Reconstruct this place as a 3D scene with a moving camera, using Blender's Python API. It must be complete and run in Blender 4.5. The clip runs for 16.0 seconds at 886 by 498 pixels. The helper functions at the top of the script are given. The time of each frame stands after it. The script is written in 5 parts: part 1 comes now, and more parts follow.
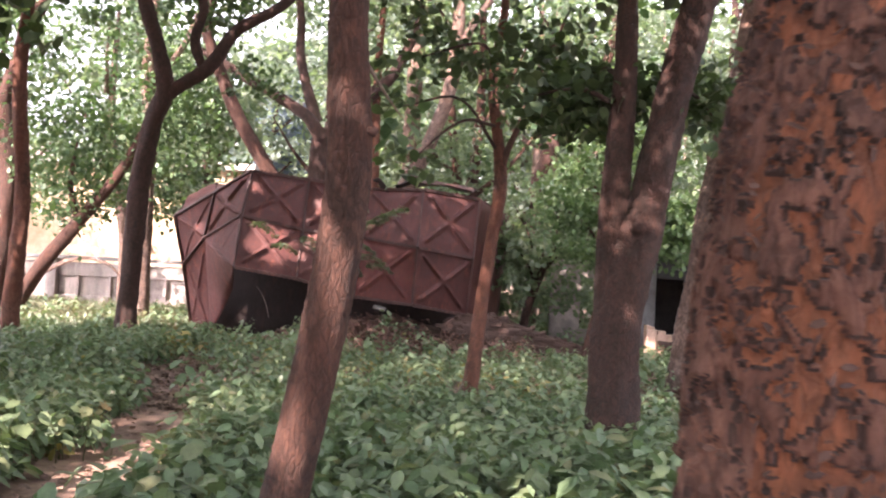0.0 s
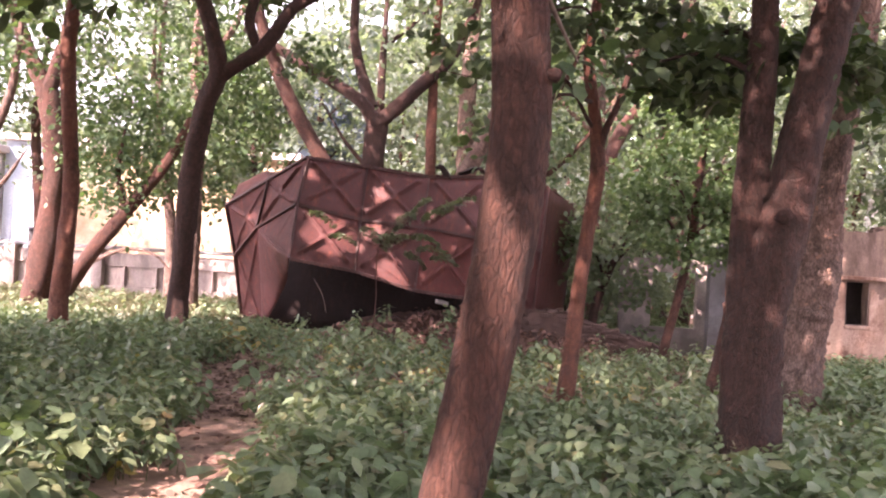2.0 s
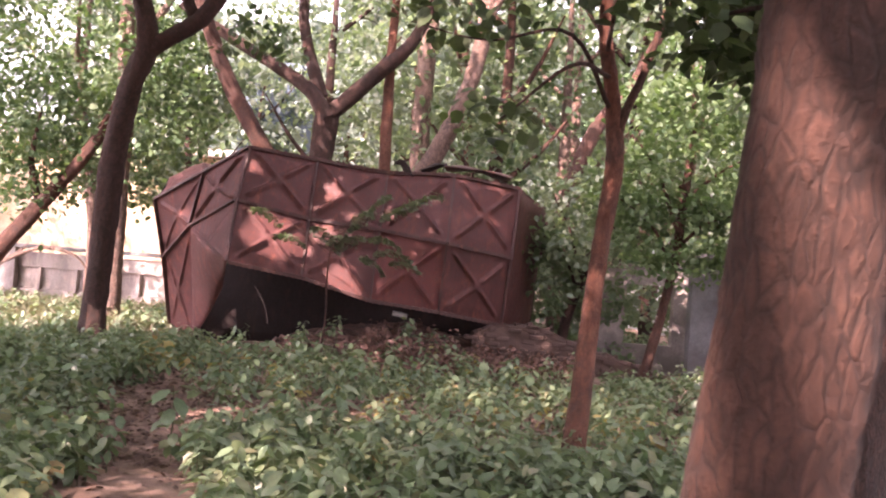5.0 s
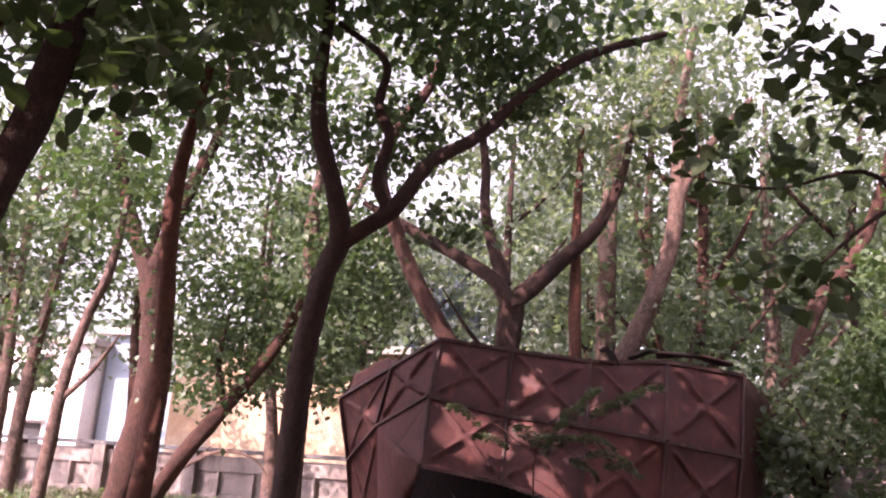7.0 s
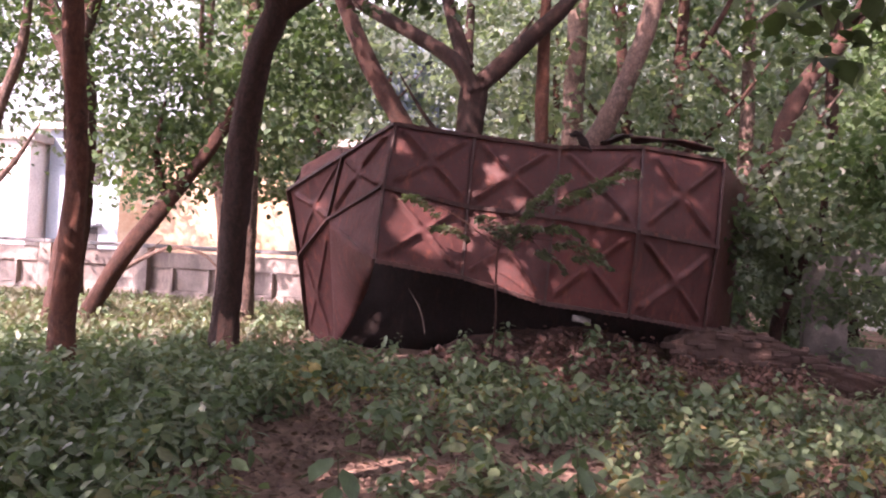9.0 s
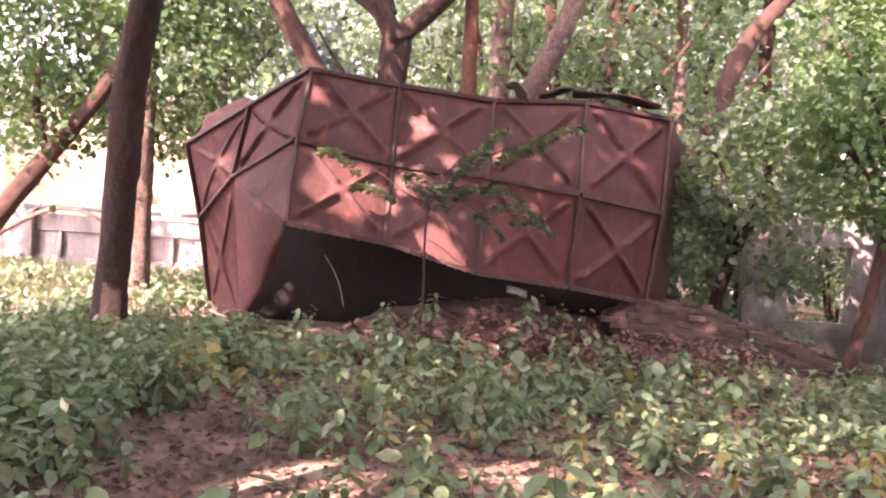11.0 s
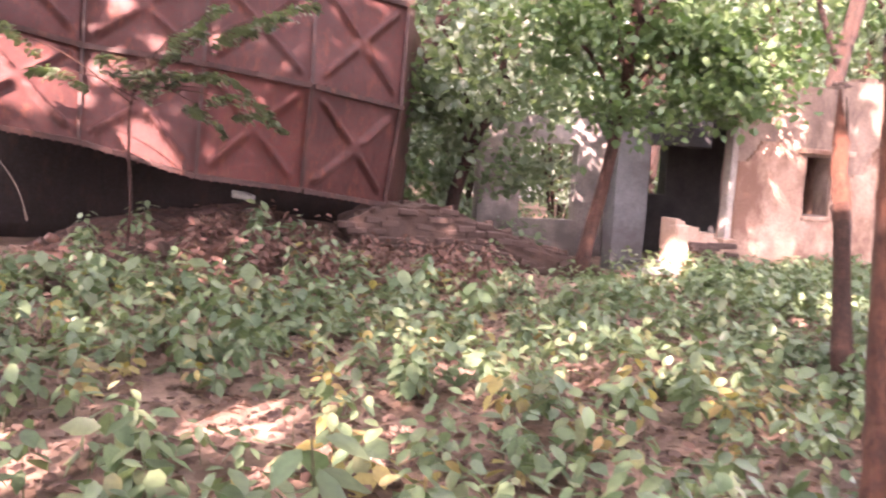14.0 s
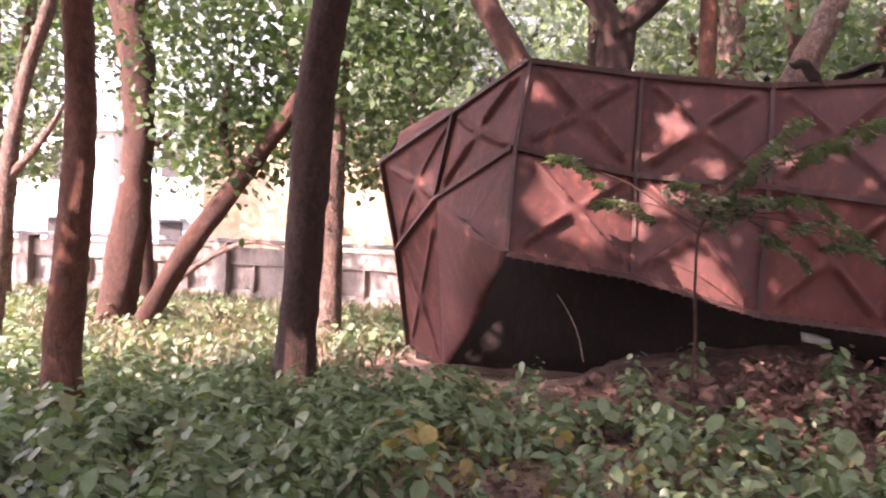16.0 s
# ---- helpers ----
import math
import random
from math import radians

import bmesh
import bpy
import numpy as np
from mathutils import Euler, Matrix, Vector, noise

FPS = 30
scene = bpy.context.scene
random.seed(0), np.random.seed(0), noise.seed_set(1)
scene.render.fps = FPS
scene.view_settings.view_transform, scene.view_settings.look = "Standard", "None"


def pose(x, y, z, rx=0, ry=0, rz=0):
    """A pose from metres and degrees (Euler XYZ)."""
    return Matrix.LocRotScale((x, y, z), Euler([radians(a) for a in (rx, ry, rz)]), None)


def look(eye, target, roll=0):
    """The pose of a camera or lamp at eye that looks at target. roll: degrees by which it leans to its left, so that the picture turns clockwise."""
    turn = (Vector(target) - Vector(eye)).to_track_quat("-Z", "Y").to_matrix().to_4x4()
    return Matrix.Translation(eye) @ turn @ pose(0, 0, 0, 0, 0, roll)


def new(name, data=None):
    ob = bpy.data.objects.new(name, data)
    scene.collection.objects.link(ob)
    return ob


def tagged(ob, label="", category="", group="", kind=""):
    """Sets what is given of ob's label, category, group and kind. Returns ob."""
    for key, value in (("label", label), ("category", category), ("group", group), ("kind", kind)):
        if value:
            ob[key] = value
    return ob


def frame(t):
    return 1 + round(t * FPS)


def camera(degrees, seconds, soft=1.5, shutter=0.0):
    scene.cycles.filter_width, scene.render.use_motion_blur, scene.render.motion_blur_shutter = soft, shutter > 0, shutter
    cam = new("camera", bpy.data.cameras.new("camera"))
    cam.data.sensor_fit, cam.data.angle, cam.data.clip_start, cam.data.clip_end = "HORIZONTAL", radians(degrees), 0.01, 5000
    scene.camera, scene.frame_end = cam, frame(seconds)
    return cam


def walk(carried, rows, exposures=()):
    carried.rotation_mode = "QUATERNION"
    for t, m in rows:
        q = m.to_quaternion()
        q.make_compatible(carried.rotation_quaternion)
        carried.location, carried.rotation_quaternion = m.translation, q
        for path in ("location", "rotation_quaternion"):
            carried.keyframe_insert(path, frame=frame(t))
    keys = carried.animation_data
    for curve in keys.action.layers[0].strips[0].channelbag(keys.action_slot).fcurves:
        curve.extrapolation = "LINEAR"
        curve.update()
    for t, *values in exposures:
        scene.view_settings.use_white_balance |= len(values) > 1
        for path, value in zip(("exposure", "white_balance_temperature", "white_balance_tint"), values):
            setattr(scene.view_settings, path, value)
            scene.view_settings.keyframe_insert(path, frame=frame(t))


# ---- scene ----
cam = camera(55, 16.0, soft=2.1, shutter=0.25)
PATH = [
    (0, (0.876, -1.185, 1.507), (0.829, 0.814, 1.575), 2.97),
    (0.5, (0.763, -0.896, 1.515), (0.636, 1.099, 1.576), 2.94),
    (1, (0.583, -0.691, 1.501), (0.442, 1.303, 1.554), 2.96),
    (1.5, (0.449, -0.454, 1.489), (0.307, 1.540, 1.536), 3.09),
    (2, (0.300, -0.223, 1.487), (0.169, 1.773, 1.533), 3.26),
    (2.5, (0.180, -0.044, 1.489), (0.081, 1.953, 1.552), 3.71),
    (3, (0.095, 0.177, 1.498), (0.042, 2.174, 1.597), 4.68),
    (3.5, (-0.043, 0.428, 1.484), (-0.025, 2.426, 1.580), 4.85),
    (3.7, (-0.089, 0.547, 1.481), (-0.041, 2.545, 1.548), 4.41),
    (5.8, (-0.271, 2.161, 1.476), (-0.364, 4.157, 1.567), 3.98),
    (6, (-0.381, 2.323, 1.475), (-0.568, 4.307, 1.647), 3.96),
    (6.5, (-0.745, 2.551, 1.500), (-1.090, 4.485, 1.875), 4.21),
    (7, (-0.950, 2.609, 1.507), (-1.317, 4.511, 2.003), 3.90),
    (7.5, (-1.044, 2.830, 1.518), (-1.384, 4.749, 1.969), 3.56),
    (8, (-1.043, 3.180, 1.528), (-1.364, 5.133, 1.812), 3.30),
    (8.5, (-1.038, 3.520, 1.533), (-1.332, 5.495, 1.644), 3.06),
    (8.7, (-1.044, 3.641, 1.536), (-1.326, 5.620, 1.590), 3.06),
    (10.8, (-1.337, 4.941, 1.494), (-1.416, 6.940, 1.480), 3.03),
    (11, (-1.335, 5.020, 1.492), (-1.387, 7.019, 1.458), 3.59),
    (11.5, (-1.224, 5.149, 1.485), (-1.101, 7.144, 1.414), 3.59),
    (12, (-1.118, 5.268, 1.497), (-0.664, 7.214, 1.403), 3.97),
    (12.5, (-1.129, 5.439, 1.463), (-0.375, 7.287, 1.346), 3.75),
    (13, (-1.261, 5.625, 1.475), (-0.414, 7.429, 1.303), 3.76),
    (13.5, (-1.259, 5.831, 1.438), (-0.483, 7.661, 1.218), 3.43),
    (14, (-1.305, 6.018, 1.462), (-0.717, 7.916, 1.234), 3.33),
    (14.5, (-1.458, 6.403, 1.488), (-1.163, 8.373, 1.304), 3.31),
    (15, (-1.586, 6.694, 1.490), (-1.642, 8.690, 1.386), 2.83),
    (15.5, (-1.882, 6.899, 1.495), (-2.209, 8.872, 1.452), 2.71),
    (16, (-2.131, 7.157, 1.492), (-2.607, 9.100, 1.501), 2.51),
]
# the film's own exposure: darker when it tilts up to the sky, brighter over the ruin
EXPOSURES = [(0.0, 3.24), (2.0, 3.2), (3.7, 3.2), (5.8, 3.14), (6.0, 3.04), (6.5, 2.46), (7.5, 2.18), (8.2, 2.14), (8.7, 2.36), (10.8, 3.57), (12.0, 3.84), (13.5, 3.95), (14.0, 4.12), (14.5, 4.12), (15.0, 3.85), (15.5, 3.3), (16.0, 3.08)]
walk(cam, [(t, look(eye, target, roll)) for t, eye, target, roll in PATH], [(t, e, 6350 if 6.4 < t < 9 else 6250 if t < 1 else 6600, 46 if 6.4 < t < 9 else 26 if t < 1 else 41) for t, e in EXPOSURES])

# ---- world and light ----
SUN_EL, SUN_AZ = 36.0, 218.0   # azimuth: where the sun stands, clockwise from +y
world = bpy.data.worlds.new("sky")
scene.world = world
world.use_nodes = True
wn = world.node_tree.nodes
sky = wn.new("ShaderNodeTexSky")
sky.sky_type = 'NISHITA'
sky.sun_disc = False
sky.sun_elevation = radians(SUN_EL)
sky.sun_rotation = radians(SUN_AZ)
sky.air_density = 1.0
sky.dust_density = 4.0
haze = wn.new("ShaderNodeHueSaturation")   # milky morning haze over the whole sky
haze.inputs["Saturation"].default_value = 0.12
world.node_tree.links.new(sky.outputs[0], haze.inputs["Color"])
world.node_tree.links.new(haze.outputs[0], wn["Background"].inputs[0])
wn["Background"].inputs[1].default_value = 0.115
sun_data = bpy.data.lights.new("sun", 'SUN')
sun_data.energy = 3.2
sun_data.angle = radians(0.55)
sun_data.color = (1.0, 0.82, 0.66)
sun = new("sun", sun_data)
sx, sy = math.sin(radians(SUN_AZ)), math.cos(radians(SUN_AZ))
sun.matrix_world = look((sx * 40, sy * 40, 40 * math.tan(radians(SUN_EL))), (0, 0, 0))

rng = np.random.default_rng(7)


# ---- materials ----
def mat_new(name):
    m = bpy.data.materials.new(name)
    m.use_nodes = True
    nt = m.node_tree
    return m, nt, nt.nodes["Principled BSDF"], nt.nodes, nt.links


def ramp(nt, fac, stops):
    r = nt.nodes.new("ShaderNodeValToRGB")
    cr = r.color_ramp
    while len(cr.elements) < len(stops):
        cr.elements.new(0.5)
    for e, (p, c) in zip(cr.elements, stops):
        e.position, e.color = p, (*c, 1)
    nt.links.new(fac, r.inputs[0])
    return r.outputs[0]


def noise_tex(nt, scale, detail=4, rough=0.6, stretch=None, dist=0.0):
    tc = nt.nodes.new("ShaderNodeTexCoord")
    n = nt.nodes.new("ShaderNodeTexNoise")
    n.inputs["Scale"].default_value = scale
    n.inputs["Detail"].default_value = detail
    n.inputs["Roughness"].default_value = rough
    n.inputs["Distortion"].default_value = dist
    src = tc.outputs["Object"]
    if stretch:
        mp = nt.nodes.new("ShaderNodeMapping")
        mp.inputs["Scale"].default_value = stretch
        nt.links.new(src, mp.inputs[0])
        src = mp.outputs[0]
    nt.links.new(src, n.inputs["Vector"])
    return n.outputs["Fac"]


def mix_col(nt, fac, a, b, mode='MIX'):
    m = nt.nodes.new("ShaderNodeMix")
    m.data_type, m.blend_type = 'RGBA', mode
    for sock, v in ((m.inputs[0], fac), (m.inputs[6], a), (m.inputs[7], b)):
        if isinstance(v, (int, float)):
            sock.default_value = v
        elif isinstance(v, tuple):
            sock.default_value = (*v, 1)
        else:
            nt.links.new(v, sock)
    return m.outputs[2]


def bump(nt, bsdf, height, strength, dist):
    b = nt.nodes.new("ShaderNodeBump")
    b.inputs["Strength"].default_value = strength
    b.inputs["Distance"].default_value = dist
    nt.links.new(height, b.inputs["Height"])
    nt.links.new(b.outputs[0], bsdf.inputs["Normal"])


def bark_mat(name, dark, mid, light, red, red_amount=0.5, scale=1.0, cracks=0.4):
    m, nt, bs, N, L = mat_new(name)
    tc = N.new("ShaderNodeTexCoord")
    warp = N.new("ShaderNodeTexNoise")
    warp.inputs["Scale"].default_value = 9
    L.new(tc.outputs["Object"], warp.inputs["Vector"])
    wv = N.new("ShaderNodeMix")
    wv.data_type = 'VECTOR'
    wv.inputs[0].default_value = 0.04
    L.new(tc.outputs["Object"], wv.inputs[4])
    L.new(warp.outputs["Color"], wv.inputs[5])
    mp = N.new("ShaderNodeMapping")
    mp.inputs["Scale"].default_value = (1, 1, 0.3)
    L.new(wv.outputs[1], mp.inputs[0])
    vor = N.new("ShaderNodeTexVoronoi")
    vor.feature = 'DISTANCE_TO_EDGE'
    vor.inputs["Scale"].default_value = 44 * scale
    L.new(mp.outputs[0], vor.inputs["Vector"])
    crack = N.new("ShaderNodeMapRange")
    crack.inputs["From Max"].default_value = 0.16
    L.new(vor.outputs["Distance"], crack.inputs["Value"])
    pl0 = noise_tex(nt, 15 * scale, 8, 0.76, (1, 1, 0.6), 0.3)
    pm = N.new("ShaderNodeMath")
    pm.operation = 'MULTIPLY_ADD'
    L.new(crack.outputs[0], pm.inputs[0])
    pm.inputs[1].default_value = 0.08
    ps = N.new("ShaderNodeMath")
    ps.operation = 'SUBTRACT'
    L.new(pl0, ps.inputs[0])
    ps.inputs[1].default_value = 0.06
    L.new(ps.outputs[0], pm.inputs[2])
    plates = pm.outputs[0]
    fine = noise_tex(nt, 60 * scale, 4, 0.7, (1, 1, 0.5))
    big = noise_tex(nt, 2.4, 4, 0.65)
    c = ramp(nt, plates, [(0.36, tuple(v * 0.55 for v in dark)), (0.45, dark), (0.54, mid), (0.68, light)])
    c = mix_col(nt, ramp(nt, big, [(0.5 - 0.2 * red_amount, (0, 0, 0)), (0.75, (red_amount,) * 3)]), c, red)
    c = mix_col(nt, 0.22, c, ramp(nt, fine, [(0.3, dark), (0.7, light)]), 'MIX')
    c = mix_col(nt, cracks, c, mix_col(nt, 1.0, c, ramp(nt, crack.outputs[0], [(0.0, (0.3,) * 3), (0.45, (1.0,) * 3), (1.0, (1.12,) * 3)]), 'MULTIPLY'))
    L.new(c, bs.inputs["Base Color"])
    bs.inputs["Roughness"].default_value = 0.9
    hsum = N.new("ShaderNodeMath")
    hsum.operation = 'MULTIPLY_ADD'
    L.new(fine, hsum.inputs[0])
    hsum.inputs[1].default_value = 0.3
    L.new(plates, hsum.inputs[2])
    csum = N.new("ShaderNodeMath")
    csum.operation = 'MULTIPLY_ADD'
    L.new(crack.outputs[0], csum.inputs[0])
    csum.inputs[1].default_value = 0.45 * cracks
    L.new(hsum.outputs[0], csum.inputs[2])
    bump(nt, bs, csum.outputs[0], 1.0, 0.034 / scale)
    return m


def leaf_mat(name, cols, trans=0.3, rough=0.5):
    m, nt, bs, N, L = mat_new(name)
    g = N.new("ShaderNodeNewGeometry")
    k = len(cols)
    c = ramp(nt, g.outputs["Random Per Island"], [(i / max(1, k - 1), col) for i, col in enumerate(cols)])
    mott = noise_tex(nt, 30, 3, 0.6)
    c = mix_col(nt, 0.5, c, mix_col(nt, 1.0, c, ramp(nt, mott, [(0.3, (0.6, 0.6, 0.6)), (0.7, (1.3, 1.3, 1.2))]), 'MULTIPLY'))
    L.new(c, bs.inputs["Base Color"])
    bs.inputs["Roughness"].default_value = rough
    t = N.new("ShaderNodeBsdfTranslucent")
    L.new(mix_col(nt, 1.0, c, (1.4, 1.55, 0.75), 'MULTIPLY'), t.inputs[0])
    mx = N.new("ShaderNodeMixShader")
    mx.inputs[0].default_value = trans
    L.new(bs.outputs[0], mx.inputs[1])
    L.new(t.outputs[0], mx.inputs[2])
    L.new(mx.outputs[0], N["Material Output"].inputs[0])
    return m


def surf_mat(name, a, b, scale=6, rough=0.9, fine=50, bumpd=0.01, stain=None, stain_scale=1.2, stretch=None):
    m, nt, bs, N, L = mat_new(name)
    n1 = noise_tex(nt, scale, 5, 0.62)
    n2 = noise_tex(nt, fine, 4, 0.6)
    c = ramp(nt, n1, [(0.32, a), (0.68, b)])
    c = mix_col(nt, 0.6, c, mix_col(nt, 1.0, c, ramp(nt, n2, [(0.25, (0.55,) * 3), (0.75, (1.35,) * 3)]), 'MULTIPLY'))
    if stain:
        st = noise_tex(nt, stain_scale, 6, 0.7, stretch)
        c = mix_col(nt, ramp(nt, st, [(0.46, (0, 0, 0)), (0.62, (1, 1, 1))]), c, stain)
    L.new(c, bs.inputs["Base Color"])
    bs.inputs["Roughness"].default_value = rough
    bump(nt, bs, n2, 0.7, bumpd)
    return m


def rust_mat(name, base, worn, orange, gloss=0.55):
    m, nt, bs, N, L = mat_new(name)
    n1 = noise_tex(nt, 2.2, 6, 0.65)
    n2 = noise_tex(nt, 22, 5, 0.7)
    n3 = noise_tex(nt, 7, 6, 0.7, (1, 1, 0.4))
    c = ramp(nt, n1, [(0.3, tuple(v * 0.7 for v in base)), (0.55, base), (0.75, worn)])
    c = mix_col(nt, ramp(nt, n3, [(0.54, (0, 0, 0)), (0.68, (0.8,) * 3)]), c, orange)
    n4 = noise_tex(nt, 5, 5, 0.75, (2.5, 2.5, 0.25))
    c = mix_col(nt, ramp(nt, n4, [(0.55, (0, 0, 0)), (0.66, (0.55,) * 3)]), c, tuple(v * 0.45 for v in base))
    n5 = noise_tex(nt, 9, 6, 0.8)
    c = mix_col(nt, ramp(nt, n5, [(0.66, (0, 0, 0)), (0.72, (0.5,) * 3)]), c, tuple(min(1, v * 2.6) for v in worn))
    c = mix_col(nt, 0.5, c, mix_col(nt, 1.0, c, ramp(nt, n2, [(0.3, (0.4,) * 3), (0.7, (1.5,) * 3)]), 'MULTIPLY'))
    L.new(c, bs.inputs["Base Color"])
    bs.inputs["Metallic"].default_value = 0.0
    bs.inputs["Roughness"].default_value = gloss
    L.new(ramp(nt, n2, [(0.3, (gloss - 0.12,) * 3), (0.7, (gloss + 0.25,) * 3)]), bs.inputs["Roughness"])
    bump(nt, bs, n2, 0.6, 0.006)
    return m


M_BARK = bark_mat("bark_brown", (0.025, 0.010, 0.006), (0.053, 0.022, 0.014), (0.103, 0.047, 0.030), (0.088, 0.025, 0.012), 0.6, 1.0, 0.26)
M_BARK_DARK = bark_mat("bark_dark", (0.017, 0.008, 0.005), (0.040, 0.016, 0.011), (0.068, 0.030, 0.020), (0.075, 0.025, 0.015), 0.4)
M_BARK_RED = bark_mat("bark_red", (0.043, 0.016, 0.010), (0.094, 0.037, 0.023), (0.151, 0.070, 0.044), (0.151, 0.042, 0.017), 0.8, 1.0, 0.1)
M_BARK_NEAR = bark_mat("bark_peeling", (0.035, 0.016, 0.011), (0.100, 0.050, 0.036), (0.150, 0.082, 0.060), (0.22, 0.06, 0.02), 0.5, 0.9, 0.12)
M_BARK_UNDER = bark_mat("inner_bark", (0.075, 0.028, 0.014), (0.15, 0.05, 0.022), (0.22, 0.078, 0.034), (0.26, 0.085, 0.03), 0.6, 1.4, 0.1)
M_BARK_PALE = bark_mat("bark_pale", (0.072, 0.047, 0.038), (0.162, 0.107, 0.084), (0.252, 0.181, 0.147), (0.207, 0.099, 0.063), 0.5, 0.7, 0.4)
M_FLAKE = leaf_mat("bark_flake", [(0.028, 0.013, 0.010), (0.048, 0.024, 0.017), (0.068, 0.036, 0.027), (0.040, 0.018, 0.013)], 0.0, 0.9)
M_FLAKE_PALE = leaf_mat("pale_bark_flake", [(0.13, 0.08, 0.06), (0.19, 0.12, 0.09), (0.24, 0.13, 0.085)], 0.0, 0.9)
M_LEAF = leaf_mat("leaf_green", [(0.042, 0.08, 0.04), (0.06, 0.11, 0.05), (0.085, 0.135, 0.06), (0.05, 0.09, 0.048)])
M_LEAF_MID = leaf_mat("leaf_fresh", [(0.062, 0.112, 0.052), (0.085, 0.145, 0.066), (0.115, 0.175, 0.08), (0.07, 0.12, 0.06)], 0.36)
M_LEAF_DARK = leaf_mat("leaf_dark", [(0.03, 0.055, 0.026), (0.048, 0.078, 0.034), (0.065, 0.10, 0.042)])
# far foliage: haze put into the leaf colours, paler and greyer with distance
M_LEAF_FAR = leaf_mat("leaf_far_haze", [(0.100, 0.140, 0.102), (0.126, 0.167, 0.127), (0.159, 0.193, 0.157), (0.106, 0.153, 0.127)], 0.55)
M_LEAF_HILL = leaf_mat("leaf_distant_haze", [(0.110, 0.146, 0.128), (0.134, 0.173, 0.153), (0.158, 0.189, 0.171), (0.100, 0.140, 0.131)], 0.5)
M_HERB = leaf_mat("herb_leaf", [(0.085, 0.135, 0.075), (0.108, 0.165, 0.091), (0.134, 0.192, 0.106), (0.089, 0.142, 0.082), (0.155, 0.205, 0.111), (0.120, 0.170, 0.095), (0.170, 0.175, 0.096)], 0.25, 0.4)
M_SPRAY = leaf_mat("spray_leaf", [(0.10, 0.14, 0.095), (0.125, 0.165, 0.11), (0.15, 0.185, 0.125)], 0.3, 0.5)
M_STALK = leaf_mat("dry_stalk", [(0.120, 0.060, 0.048), (0.168, 0.088, 0.072), (0.088, 0.044, 0.036), (0.200, 0.120, 0.096)], 0.15, 0.8)
M_HERB_DRY = leaf_mat("herb_yellow", [(0.26, 0.21, 0.07), (0.33, 0.28, 0.11), (0.20, 0.13, 0.06), (0.24, 0.21, 0.11)], 0.3)
M_LITTER = leaf_mat("leaf_litter", [(0.105, 0.061, 0.048), (0.147, 0.094, 0.074), (0.077, 0.043, 0.037), (0.189, 0.130, 0.104)], 0.1, 0.8)
M_GRASS = leaf_mat("grass", [(0.090, 0.108, 0.068), (0.128, 0.137, 0.086), (0.158, 0.155, 0.105)], 0.25)
M_STEM = surf_mat("stem", (0.07, 0.09, 0.04), (0.12, 0.10, 0.06), 20)
M_TWIG = surf_mat("twig", (0.10, 0.075, 0.06), (0.2, 0.16, 0.13), 20)
M_SOIL = surf_mat("soil", (0.20, 0.125, 0.095), (0.37, 0.25, 0.19), 3.0, 0.95, 40, 0.02, (0.10, 0.06, 0.04), 1.0)
M_TANK = rust_mat("rusty_maroon_paint", (0.075, 0.023, 0.020), (0.105, 0.038, 0.035), (0.156, 0.048, 0.031), 0.66)
M_TANK_RED = rust_mat("rusty_red_panel", (0.098, 0.024, 0.020), (0.121, 0.038, 0.031), (0.145, 0.046, 0.029), 0.66)
M_FLANGE = rust_mat("rusty_flange", (0.050, 0.022, 0.019), (0.090, 0.042, 0.036), (0.144, 0.054, 0.036))
# rust lowered to near black: the tank interior's shadow is put into the colour
M_TANK_IN = rust_mat("dark_rust_shade", (0.018, 0.011, 0.010), (0.026, 0.016, 0.014), (0.04, 0.02, 0.013), 0.85)
M_RUBBLE = surf_mat("rubble_earth", (0.10, 0.05, 0.038), (0.18, 0.095, 0.075), 5.0, 0.95, 40, 0.03, (0.06, 0.035, 0.028), 2.0)
M_PLASTER = surf_mat("stained_plaster", (0.33, 0.205, 0.15), (0.46, 0.32, 0.25), 2.0, 0.9, 30, 0.014, (0.17, 0.09, 0.062), 1.1, (1.3, 1.3, 0.8))
M_PLASTER_OLD = surf_mat("bare_old_plaster", (0.17, 0.115, 0.09), (0.27, 0.19, 0.15), 2.4, 0.95, 30, 0.016, (0.11, 0.075, 0.06), 1.4, (1.6, 1.6, 0.6))
M_PLASTER_GREY = surf_mat("grey_plaster", (0.13, 0.135, 0.14), (0.22, 0.22, 0.225), 3.0, 0.9, 40, 0.006, (0.12, 0.11, 0.11), 1.1)
M_PLASTER_PALE = surf_mat("pale_grey_plaster", (0.24, 0.21, 0.19), (0.34, 0.30, 0.275), 2.0, 0.92, 30, 0.01, (0.16, 0.14, 0.13), 1.2)
# near-black plaster: the shade inside the ruin's rooms is put into its colour
M_PLASTER_SHADE = surf_mat("shade_dark_plaster", (0.03, 0.03, 0.032), (0.06, 0.058, 0.058), 3.0, 0.95, 40, 0.006)
M_BRICK = surf_mat("old_brick", (0.052, 0.030, 0.024), (0.087, 0.050, 0.038), 9.0, 0.95, 60, 0.01, (0.063, 0.040, 0.033), 2.5)
M_BRICK_LIGHT = surf_mat("pink_brick", (0.187, 0.100, 0.080), (0.248, 0.145, 0.120), 9.0, 0.95, 60, 0.01)
M_MORTAR = surf_mat("earth_mortar", (0.049, 0.030, 0.024), (0.084, 0.050, 0.038), 5.0, 0.95, 40, 0.02)
